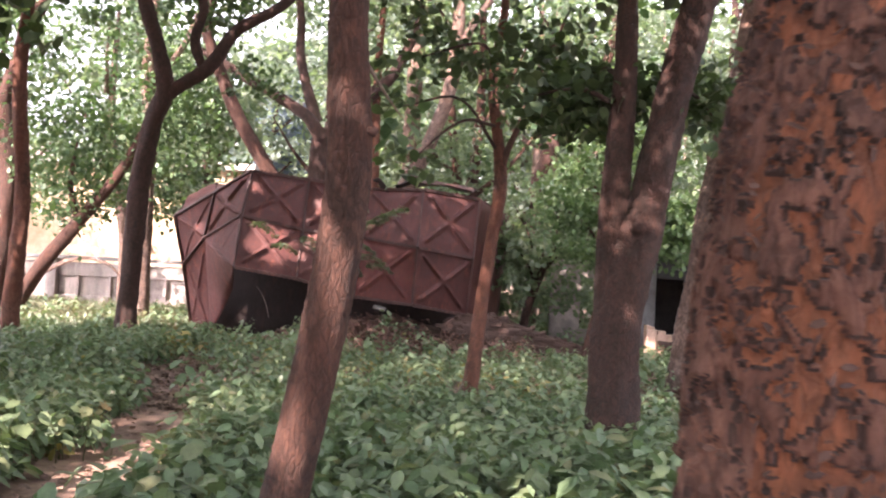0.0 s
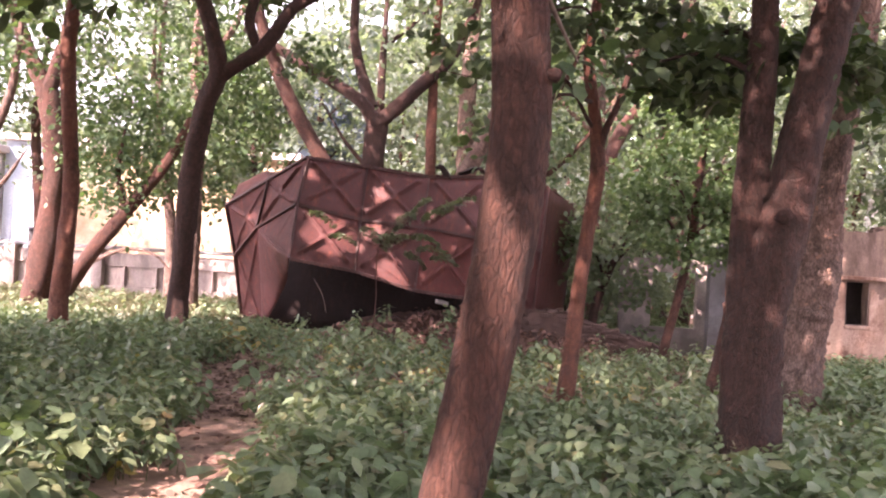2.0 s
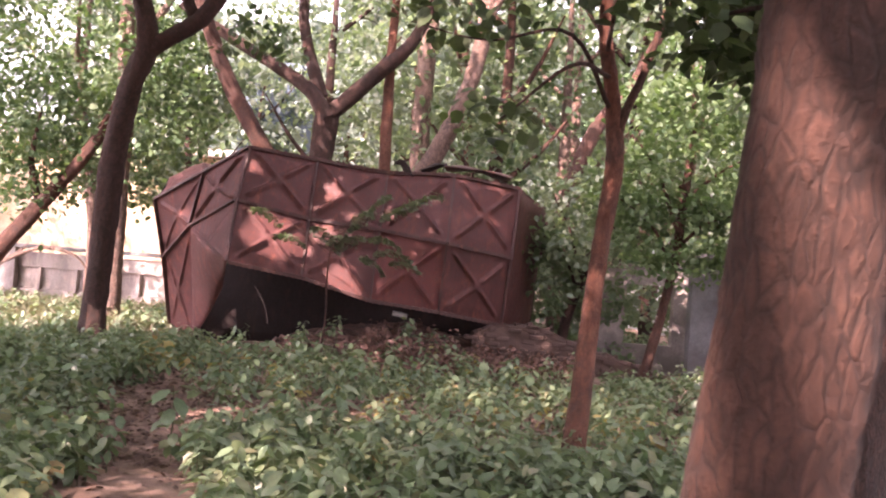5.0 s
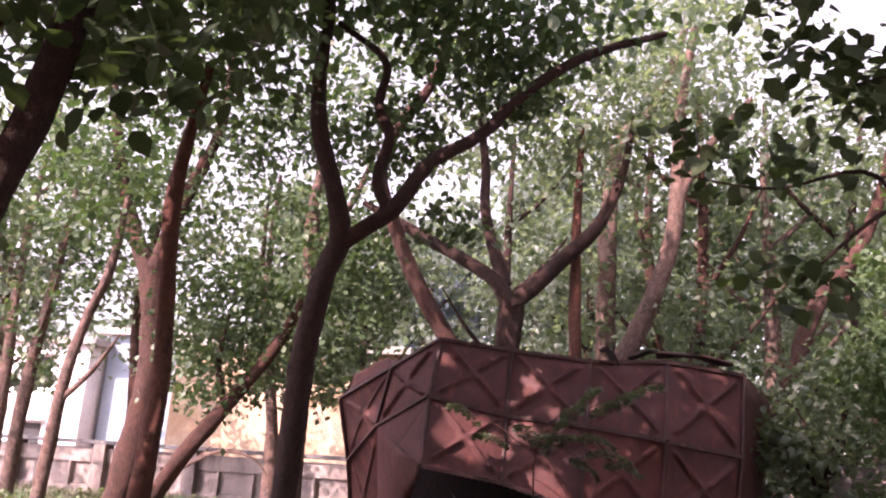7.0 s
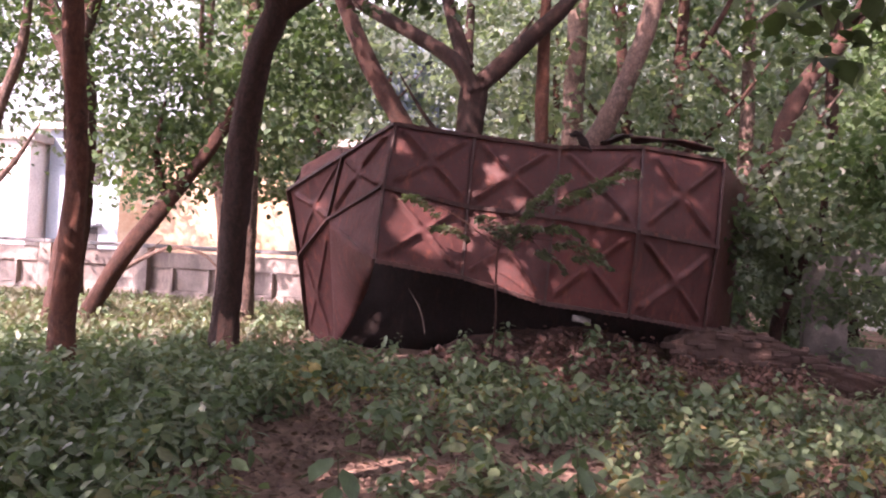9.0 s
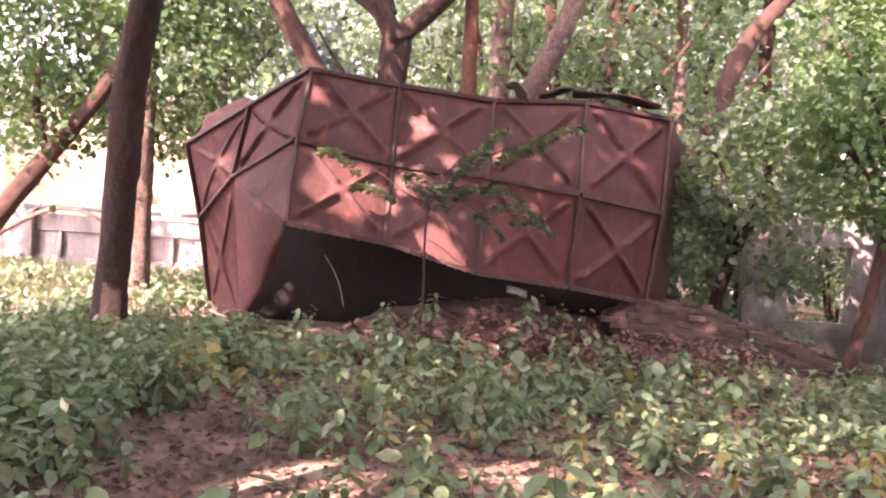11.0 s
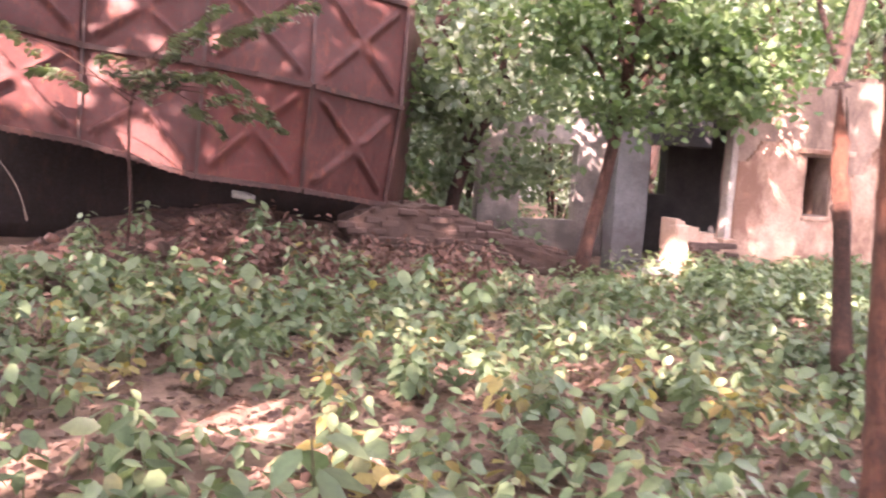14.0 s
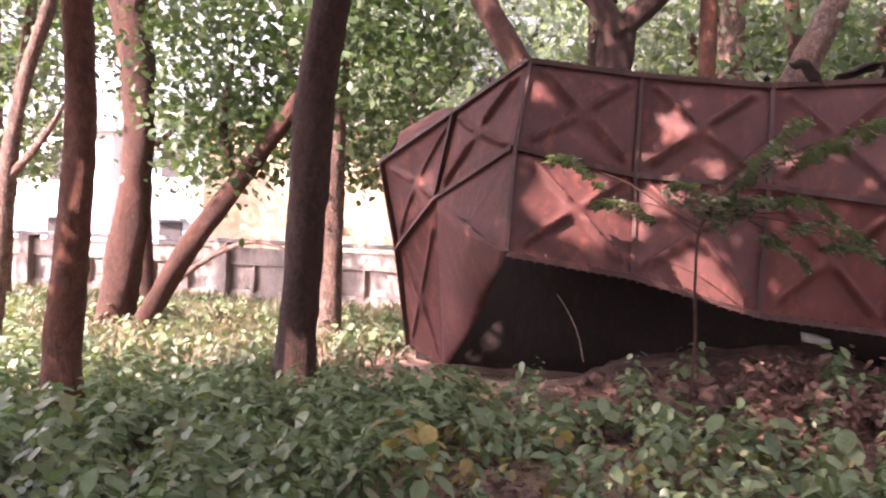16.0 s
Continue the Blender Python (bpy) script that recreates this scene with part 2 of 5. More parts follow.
M_WALL = surf_mat("boundary_plaster", (0.231, 0.190, 0.167), (0.335, 0.289, 0.262), 1.2, 0.9, 20, 0.01, (0.128, 0.104, 0.095), 0.6, (1.5, 1.5, 0.5))
M_WHITE = surf_mat("white_render", (0.68, 0.68, 0.68), (0.8, 0.8, 0.79), 1.0, 0.9, 15, 0.004)
M_CREAM = surf_mat("cream_render", (0.449, 0.332, 0.218), (0.517, 0.411, 0.298), 0.8, 0.9, 15, 0.004, (0.374, 0.239, 0.146), 0.5)
M_BLUE = surf_mat("blue_grey_render", (0.22, 0.28, 0.33), (0.30, 0.36, 0.41), 0.8, 0.9, 15, 0.004)
M_BLUE_BLOCK = surf_mat("slate_blue_block", (0.065, 0.095, 0.120), (0.095, 0.125, 0.150), 0.8, 0.9, 15, 0.004)
M_DARK = surf_mat("dark_opening", (0.03, 0.03, 0.03), (0.05, 0.05, 0.05), 3)
M_ROOF = surf_mat("roof_slab", (0.30, 0.28, 0.26), (0.42, 0.39, 0.36), 2)
M_PAPER = surf_mat("pale_scrap", (0.13, 0.12, 0.11), (0.19, 0.18, 0.165), 8)


# ---- mesh helpers ----
def tri_mesh(name, V, F, mat, parent=None, smooth=False):
    me = bpy.data.meshes.new(name)
    V = np.asarray(V, dtype=np.float32)
    F = np.asarray(F, dtype=np.int32)
    k = F.shape[1]
    me.vertices.add(len(V))
    me.vertices.foreach_set("co", V.ravel())
    me.loops.add(F.size)
    me.loops.foreach_set("vertex_index", F.ravel())
    me.polygons.add(len(F))
    me.polygons.foreach_set("loop_start", np.arange(0, F.size, k, dtype=np.int32))
    me.update(calc_edges=True)
    if smooth:
        me.polygons.foreach_set("use_smooth", np.ones(len(F), dtype=bool))
    me.materials.append(mat)
    ob = new(name, me)
    if parent:
        ob.parent = parent
    return ob


def part(name, bm, material, parent, label="", smooth=False):
    me = bpy.data.meshes.new(name)
    bmesh.ops.recalc_face_normals(bm, faces=bm.faces)
    bm.to_mesh(me)
    bm.free()
    if smooth:
        me.polygons.foreach_set("use_smooth", np.ones(len(me.polygons), dtype=bool))
    me.materials.append(material)
    ob = new(name, me)
    if parent:
        ob.parent = parent
    if label:
        ob["label"] = label
    return ob


def empty(name, place, label, category, group="", kind=""):
    ob = new(name)
    ob.location = place
    return tagged(ob, label, category, group, kind)


def box_bm(x0, x1, y0, y1, z0, z1, bevel=0.0, rough=0.0, cuts=0, seed=0):
    bm = bmesh.new()
    bmesh.ops.create_cube(bm, size=1)
    for v in bm.verts:
        v.co = Vector(((x0 + x1) / 2 + v.co.x * (x1 - x0), (y0 + y1) / 2 + v.co.y * (y1 - y0), (z0 + z1) / 2 + v.co.z * (z1 - z0)))
    if cuts:
        bmesh.ops.subdivide_edges(bm, edges=bm.edges[:], cuts=cuts, use_grid_fill=True)
    if bevel:
        bmesh.ops.bevel(bm, geom=bm.edges[:], offset=bevel, segments=1, affect='EDGES')
    if rough:
        for v in bm.verts:
            v.co += noise.noise_vector(v.co * 2.3 + Vector((seed, 0, 0))) * rough
    return bm


def ground_z(x, y):
    z = 0.55 * np.exp(-((x + 0.6) / 2.4) ** 2 - ((y - 16.6) / 1.5) ** 2)
    z = z + 0.05 * np.sin(x * 0.9 + 1.3) * np.cos(y * 0.7) + 0.03 * np.sin(x * 2.3) * np.sin(y * 1.9 + 0.5)
    return z - 0.02


def tube(points, radii, sides=14, step=0.12, bumps=0.06, seed=0, flare=0.0):
    """A knobbly tapering limb along a smooth line through the points: vertices and quads."""
    P = np.array(points, float)
    Rr = np.array(radii, float)
    d = np.r_[0, np.cumsum(np.linalg.norm(np.diff(P, axis=0), axis=1))]
    n = max(4, int(d[-1] / step))
    s = np.linspace(0, d[-1], n)
    # Catmull-Rom by cubic Hermite with finite differences
    tang = np.gradient(P, d, axis=0)
    k = np.clip(np.searchsorted(d, s, side='right') - 1, 0, len(d) - 2)
    h = (d[k + 1] - d[k])[:, None]
    u = ((s - d[k]) / (d[k + 1] - d[k]))[:, None]
    Q = (2 * u**3 - 3 * u**2 + 1) * P[k] + (u**3 - 2 * u**2 + u) * h * tang[k] + (-2 * u**3 + 3 * u**2) * P[k + 1] + (u**3 - u**2) * h * tang[k + 1]
    rad = np.interp(s, d, Rr)
    if flare:
        rad = rad * (1 + flare * np.exp(-s / 0.22))
    T = np.gradient(Q, axis=0)
    T /= np.linalg.norm(T, axis=1)[:, None]
    ref = np.array([0.3, 1, 0.1])
    A = np.cross(T, ref)
    A /= np.linalg.norm(A, axis=1)[:, None]
    B = np.cross(T, A)
    ang = np.linspace(0, 2 * np.pi, sides, endpoint=False)
    r0 = np.random.default_rng(seed + 11)
    ph = r0.uniform(0, 6.28, 6)
    lump = (bumps * (np.sin(2 * ang[None] + ph[0] + s[:, None] * 1.7) + 0.8 * np.sin(3 * ang[None] + ph[1] - s[:, None] * 2.6)
            + 0.6 * np.sin(5 * ang[None] + ph[2] + s[:, None] * 5.1)) + bumps * 0.5 * r0.normal(size=(n, sides)))
    rr = rad[:, None] * (1 + lump)
    V = Q[:, None] + rr[..., None] * (np.cos(ang)[None, :, None] * A[:, None] + np.sin(ang)[None, :, None] * B[:, None])
    V = V.reshape(-1, 3)
    i = np.arange(n - 1)[:, None] * sides
    j = np.arange(sides)[None]
    j2 = (j + 1) % sides
    F = np.stack([i + j, i + j2, i + sides + j2, i + sides + j], -1).reshape(-1, 4)
    return V, F, Q


def limb(name, points, radii, mat, parent, **kw):
    V, F, Q = tube(points, radii, **kw)
    base = np.array(parent.location) if parent else np.zeros(3)
    tri_mesh(name, V - base, F, mat, parent, True)
    return Q


LEAF_V = np.array([(0, 0, 0), (0.5, 0, -0.05), (1, 0, -0.16), (0.22, 0.2, 0.03), (0.6, 0.24, 0.0), (0.22, -0.2, 0.03), (0.6, -0.24, 0.0)])
LEAF_F = np.array([(0, 1, 3), (3, 1, 4), (1, 2, 4), (0, 5, 1), (5, 6, 1), (1, 6, 2)])
FAR_V = np.array([(0, 0, 0), (0.45, 0.25, 0.04), (1, 0, -0.16), (0.45, -0.25, 0.04)])
FAR_F = np.array([(0, 2, 1), (0, 3, 2)])


def leaves(name, P, yaw, pitch, size, width, mat, parent=None, roll=None, far=False):
    """One mesh of many folded leaves: bases P, headings, tilts and lengths."""
    n = len(P)
    roll = np.zeros(n) if roll is None else roll
    shape_v, shape_f = (FAR_V, FAR_F) if far else (LEAF_V, LEAF_F)
    x, y, z = shape_v.T
    V = np.stack([x[None] * size[:, None], y[None] * (size * width)[:, None], z[None] * size[:, None]], -1)
    cr, sr = np.cos(roll)[:, None], np.sin(roll)[:, None]
    V = np.stack([V[..., 0], V[..., 1] * cr - V[..., 2] * sr, V[..., 1] * sr + V[..., 2] * cr], -1)
    cp, sp = np.cos(pitch)[:, None], np.sin(pitch)[:, None]
    V = np.stack([V[..., 0] * cp - V[..., 2] * sp, V[..., 1], V[..., 0] * sp + V[..., 2] * cp], -1)
    cy, sy_ = np.cos(yaw)[:, None], np.sin(yaw)[:, None]
    V = np.stack([V[..., 0] * cy - V[..., 1] * sy_, V[..., 0] * sy_ + V[..., 1] * cy, V[..., 2]], -1)
    V = V + P[:, None]
    if parent is not None:
        V = V - np.array(parent.location)
    F = shape_f[None] + (np.arange(n) * len(shape_v))[:, None, None]
    return tri_mesh(name, V.reshape(-1, 3), F.reshape(-1, 3), mat, parent)


# gaps in the canopy through which the sun reaches the ground, a trunk, the tank or the ruin: place lit, width
SUN_DIR = np.array([sx * math.cos(radians(SUN_EL)), sy * math.cos(radians(SUN_EL)), math.sin(radians(SUN_EL))])
SUN_GAPS = [(0.26, 2.5, 1.44, 0.24), (0.15, 2.5, 0.78, 0.07), (0.33, 2.5, 2.34, -0.02),
            (-2.75, 15.2, 1.95, 0.30), (-2.2, 15.3, 2.35, 0.10), (-1.6, 15.2, 1.25, 0.16), (-3.1, 15.6, 3.0, 0.05), (-1.9, 15.7, 2.85, 0.05), (-1.0, 15.4, 2.6, 0.06),
            (-2.3, 9.9, 0.1, 0.25), (-1.2, 10.4, 0.1, 0.05), (-1.5, 4.9, 0.1, 0.25), (-2.0, 3.4, 0.1, 0.1),
            (-10.75, 19.8, 3.2, 0.35), (-10.9, 19.8, 0.6, 0.3), (-3.6, 18.5, 3.6, 0.3), (-7.1, 19.8, 3.0, 0.3), (-5.4, 14.6, 0.5, 0.2),
            (7.9, 15.3, 1.2, 0.12), (7.7, 15.3, 2.4, 0.2), (4.4, 15.0, 0.2, 0.3), (5.9, 15.3, 2.2, 0.3),
            (3.4, 11.1, 1.5, 0.25), (4.2, 10.4, 0.75, 0.02), (4.25, 10.3, 1.7, 0.0)]


def shaded(P):
    """Which of the points P keep out of the sun gaps."""
    ok = np.ones(len(P), dtype=bool)
    for gx, gy, gz, gr in SUN_GAPS:
        d = P - np.array([gx, gy, gz])
        along = d @ SUN_DIR
        ok &= ~((along > 1.2) & (np.linalg.norm(d - along[:, None] * SUN_DIR, axis=1) < gr + 0.12))
    return ok


def clump_points(r, blobs, per, spread=0.45):
    """Points gathered in sprays within ellipsoids (x, y, z, rx, ry, rz, sprays)."""
    out = []
    for bx, by, bz, rx, ry, rz, k in blobs:
        v = r.normal(size=(k, 3))
        v /= np.linalg.norm(v, axis=1)[:, None]
        c = np.array([bx, by, bz]) + v * r.uniform(0.35, 1.0, (k, 1)) ** 0.6 * np.array([rx, ry, rz])
        p = c[:, None] + r.normal(size=(k, per, 3)) * np.array([spread, spread, spread * 0.45])
        out.append(p.reshape(-1, 3))
    return np.concatenate(out)


def crown(parent, blobs, per, size, mat, seed, spread=0.45, width=1.45, name="crown", far=False):
    r = np.random.default_rng(seed)
    P = clump_points(r, blobs, per, spread)
    P = P[shaded(P)]
    n = len(P)
    return leaves(name, P, r.uniform(0, 6.28, n), r.normal(-0.45, 0.45, n), size * r.uniform(0.6, 1.3, n), np.full(n, width), mat, parent, r.normal(0, 0.5, n), far)


def tree(name, base, label, category="tree", group=""):
    return empty(name, base, label, category, group)


# ---- ground ----
def ground_sheet():
    xs = np.r_[np.linspace(-400, -26, 16), np.linspace(-25, 22, 190), np.linspace(23, 400, 16)]
    ys = np.r_[np.linspace(-300, -7, 14), np.linspace(-6, 34, 160), np.linspace(35, 700, 18)]
    X, Y = np.meshgrid(xs, ys)
    Z = ground_z(X, Y)
    near = (np.abs(X) < 26) & (Y > -7) & (Y < 35)
    Z = np.where(near, Z + rng.normal(0, 0.012, Z.shape), -0.02)
    V = np.stack([X, Y, Z], -1).reshape(-1, 3)
    ny, nx = X.shape
    i = np.arange(ny - 1)[:, None] * nx + np.arange(nx - 1)[None]
    F = np.stack([i, i + 1, i + nx + 1, i + nx], -1).reshape(-1, 4)
    ob = tri_mesh("ground", V, F, M_SOIL, None, True)
    return tagged(ob, "bare reddish-brown forest soil under low plants", "ground", "", "structure")


ground_sheet()

# trodden path and bare patches: centre, radius
PATH_LINE = np.array([(-1.3, 2.0), (-1.6, 4.8), (-1.6, 5.6), (-2.06, 7.35), (-2.6, 8.9), (-2.98, 10.2), (-3.3, 11.3)])
BARE = [(-2.4, 10.0, 0.85), (-1.2, 10.5, 0.7), (-0.1, 10.2, 0.5), (-1.7, 4.9, 0.62), (0.9, 10.0, 0.35), (-3.0, 10.9, 0.5), (-1.9, 3.6, 0.6)]


def path_dist(x, y):
    p = np.stack([x, y], -1)
    best = np.full(x.shape, 9.0)
    for a, b in zip(PATH_LINE[:-1], PATH_LINE[1:]):
        ab = b - a
        t = np.clip(((p - a) @ ab) / (ab @ ab), 0, 1)
        best = np.minimum(best, np.linalg.norm(p - a - t[..., None] * ab, axis=-1))
    return best


def keep_plants(x, y, r):
    ok = path_dist(x, y) > 0.40 + 0.08 * np.sin(y * 3.1) + r.normal(0, 0.07, x.shape)
    for bx, by, br in BARE:
        d = np.hypot(x - bx, (y - by) * 1.6)
        ok &= d > br * (0.75 + 0.35 * r.random(x.shape))
    return ok


def heap_z(x, y):
    crest = np.interp(x, [-3.3, -2.4, -0.5, 1.0, 2.2, 3.4], [0.0, 0.30, 0.46, 0.06, -0.22, -0.30])
    z = ground_z(x, y) * 0.5 + crest * np.clip((y - 13.7) / 2.0, 0, 1) ** 1.2 - 0.05
    return np.where((x < -3.2) | (x > 3.3) | (y < 13.7), -1.0, z)


def herb_layer(name, x, y, hmin, hmax, per, lmin, lmax, mat, r, label, category):
    n = len(x)
    h = r.uniform(hmin, hmax, n)
    z0 = np.maximum(ground_z(x, y), heap_z(x, y))
    k = per
    frac = np.linspace(0.45, 1.0, k)[None] * np.ones((n, 1))
    yaw = r.uniform(0, 6.28, n)[:, None] + np.arange(k)[None] * 2.4 + r.normal(0, 0.3, (n, k))
    lean = r.normal(0, 0.12, (n, 2))
    hz = h[:, None] * frac
    P = np.stack([x[:, None] + lean[:, :1] * hz + 0.03 * np.cos(yaw), y[:, None] + lean[:, 1:] * hz + 0.03 * np.sin(yaw), z0[:, None] + hz], -1).reshape(-1, 3)
    size = (r.uniform(lmin, lmax, n)[:, None] * (1.15 - 0.35 * (frac - 0.45))).ravel() * r.uniform(0.75, 1.2, n * k)
    pitch = (r.normal(-0.36, 0.34, (n, k)) - 0.3 * (1 - frac)).ravel()
    ob = leaves(name, P, yaw.ravel(), pitch, size, r.uniform(0.95, 1.5, n * k), mat, None, r.normal(0, 0.32, n * k))
    tagged(ob, label, category, "", "stuff")
    # stems
    tops = np.stack([x + lean[:, 0] * h, y + lean[:, 1] * h, z0 + h], -1)
    b = np.stack([x, y, z0 - 0.02], -1)
    w = 0.004
    V = np.stack([b + [w, 0, 0], b + [-w, w, 0], b + [-w, -w, 0], tops], 1).reshape(-1, 3)
    F = (np.array([(0, 1, 3), (1, 2, 3), (2, 0, 3)])[None] + (np.arange(n) * 4)[:, None, None]).reshape(-1, 3)
    st = tri_mesh(name.replace("plants", "stems"), V, F, M_STEM)
    tagged(st, "thin green stems of the low forest plants", "plant stems", "", "stuff")


def scatter(r, n, x0, x1, y0, y1):
    return r.uniform(x0, x1, n), r.uniform(y0, y1, n)


def understory():
    r = np.random.default_rng(21)
    x, y = scatter(r, 18500, -9, 8.5, 0.6, 15.4)
    thin = (y > 8.5) & (x > -3.6) & (x < 4.5)
    ok = keep_plants(x, y, r) & ~(thin & (r.random(len(x)) < 0.72)) & ~((y > 14.2 + 0.5 * np.sin(x * 2)) & (x > -3.6) & (x < 4.2) & (r.random(len(x)) < 0.5)) & ~((x > 0.6) & (x < 3.6) & (y > 14.5) & (r.random(len(x)) < 0.9))
    x, y = x[ok], y[ok]
    near = y < 5.2
    herb_layer("near_understory_plants", x[near], y[near], 0.10, 0.50, 9, 0.08, 0.18, M_HERB, r, "broad drooping green leaves of knee-high plants beside the path", "undergrowth")
    x, y = x[~near], y[~near]
    herb_layer("understory_plants", x, y, 0.07, 0.47, 10, 0.055, 0.14, M_HERB, r, "knee-high green broad-leaved plants covering the forest floor", "undergrowth")
    x, y = scatter(r, 1600, -22, 18, 15, 24)
    ok = ~((x > -5.5) & (x < 8.8))
    herb_layer("far_understory_plants", x[ok], y[ok], 0.15, 0.5, 7, 0.10, 0.18, M_HERB, r, "green undergrowth among the farther trees", "undergrowth")
    x, y = scatter(r, 1100, 0.6, 5.0, 16.9, 26.0)
    ok = ((y > 19.0) | ((x > 2.15) & (x < 3.6)))
    herb_layer("shaded_understory_plants", x[ok], y[ok], 0.15, 0.6, 8, 0.08, 0.16, M_HERB, r, "green undergrowth behind the broken brick wall", "undergrowth")
    x, y = scatter(r, 190, -4.2, 2.5, 2.5, 15.0)
    ok = keep_plants(x, y, r)
    herb_layer("yellowing_plants", x[ok], y[ok], 0.10, 0.34, 6, 0.07, 0.13, M_HERB_DRY, r, "yellowing and brown leaves among the low plants", "undergrowth")
    x, y = scatter(r, 230, -1.3, 2.3, 14.3, 15.5)
    herb_layer("withered_plants", x, y, 0.10, 0.40, 8, 0.05, 0.12, M_STALK, r, "withered reddish-brown drooping plants on the rubble heap", "undergrowth")
    # fallen leaves
    x, y = scatter(r, 9000, -7, 6, 0.5, 16)
    x2, y2 = scatter(r, 15000, -3.8, 5.2, 7.6, 14.5)
    x, y = np.r_[x, x2], np.r_[y, y2]
    n = len(x)
    P = np.stack([x, y, ground_z(x, y) + r.uniform(0.0, 0.035, n)], -1)
    ob = leaves("leaf_litter", P, r.uniform(0, 6.28, n), r.normal(0, 0.25, n), r.uniform(0.04, 0.09, n), np.full(n, 1.2), M_LITTER, None, r.normal(0, 0.5, n))
    tagged(ob, "dry brown fallen leaves on the soil", "leaf litter", "", "stuff")


def meadow():
    r = np.random.default_rng(5)
    n = 26000
    x, y = scatter(r, n, -30, -1, 16.2, 28.6)
    ok = ~((x > -5.4) & (y < 19.6))
    x, y = x[ok], y[ok]
    n = len(x)
    h = r.uniform(0.10, 0.34, n)
    z = ground_z(x, y)
    a = r.uniform(0, 6.28, n)
    dx, dy = np.cos(a) * 0.012, np.sin(a) * 0.012
    lx, ly = r.normal(0, 0.12, n), r.normal(0, 0.12, n)
    V = np.stack([np.stack([x - dx, y - dy, z - 0.02], -1), np.stack([x + dx, y + dy, z - 0.02], -1), np.stack([x + lx * 0.4 + dx, y + ly * 0.4 + dy, z + h * 0.6], -1),
                  np.stack([x + lx, y + ly, z + h], -1)], 1).reshape(-1, 3)
    F = (np.array([(0, 1, 2), (0, 2, 3)])[None] + (np.arange(n) * 4)[:, None, None]).reshape(-1, 3)
    tagged(tri_mesh("meadow_grass", V, F, M_GRASS), "pale green tall grass in the sunny clearing", "grass", "", "stuff")


understory()
meadow()


# ---- steel tank ----
TF = [[(-3.37, 15.55, 3.43), (-2.29, 15.90, 3.35), (-1.08, 15.70, 3.20), (0.04, 15.60, 3.23), (1.16, 15.90, 3.12)],
      [(-3.41, 15.10, 2.51), (-2.31, 15.60, 2.32), (-1.12, 15.40, 2.22), (-0.01, 15.25, 2.07), (1.09, 15.75, 1.93)],
      [(-3.36, 14.55, 1.51), (-2.29, 15.10, 1.35), (-1.18, 15.20, 1.06), (-0.07, 15.40, 0.95), (1.00, 15.95, 0.79)]]
E10, E20, E11, E21 = (-4.26, 16.2, 3.03), (-5.27, 16.8, 2.53), (-4.52, 16.5, 2.09), (-5.12, 17.1, 1.52)
E12, E22 = (-4.62, 17.6, -0.02), (-5.24, 18.2, 0.25)
R0, R1 = (-4.78, 18.0, 3.42), (-5.32, 17.6, 3.0)


def pressed_panel(name, a, b, c, d, mat, parent, depth=0.08, n=42, warp=0.0, seed=0, crease=None):
    """A square steel panel with a pressed cross; corners a b (top), c d (bottom). crease: the diagonal it has folded along."""
    a, b, c, d = (np.array(p, float) for p in (a, b, c, d))
    u, v = np.meshgrid(np.linspace(0, 1, n + 1), np.linspace(0, 1, n + 1))
    U, Vv = u[..., None], v[..., None]
    P = (1 - U) * (1 - Vv) * a + U * (1 - Vv) * b + (1 - U) * Vv * c + U * Vv * d
    if crease == 'bc':      # flat on both sides of the line from b to c
        up = a + U * (b - a) + Vv * (c - a)
        dn = d + (1 - U) * (c - d) + (1 - Vv) * (b - d)
        P = np.where(U + Vv <= 1, up, dn)
    nrm = np.cross(b - a, c - a)
    nrm = -nrm / np.linalg.norm(nrm)
    if nrm[1] > 0:
        nrm = -nrm
    p, q = 2 * u - 1, 2 * v - 1
    rim = np.clip((1 - np.maximum(np.abs(p), np.abs(q))) / 0.16, 0, 1)
    ridge = np.clip(1.2 - np.abs(np.abs(p) - np.abs(q)) / 0.085, 0, 1) * np.clip((np.hypot(p, q) - 0.1) / 0.15, 0, 1) * np.clip((1.16 - np.hypot(p, q)) / 0.15, 0, 1)
    dish = np.clip((1 - np.maximum(np.abs(p), np.abs(q))) / 0.3, 0, 1)
    hgt = depth * (0.3 * dish + 1.0 * ridge * rim + 0.5 * np.exp(-(p * p + q * q) / 0.03))
    r = np.random.default_rng(seed)
    ph = r.uniform(0, 6.28, 4)
    hgt = hgt + warp * np.sin(np.pi * u) * np.sin(np.pi * v) * (np.sin(4 * u + ph[0]) + np.sin(5 * v + ph[1])) * 0.5
    P = P + hgt[..., None] * nrm
    V = P.reshape(-1, 3) - np.array(parent.location)
    i = np.arange(n)[:, None] * (n + 1) + np.arange(n)[None]
    F = np.stack([i, i + 1, i + n + 2, i + n + 1], -1).reshape(-1, 4)
    ob = tri_mesh(name, V, F, mat, parent, True)
    so = ob.modifiers.new("thickness", 'SOLIDIFY')
    so.thickness, so.offset = 0.008, 0.0
    return ob


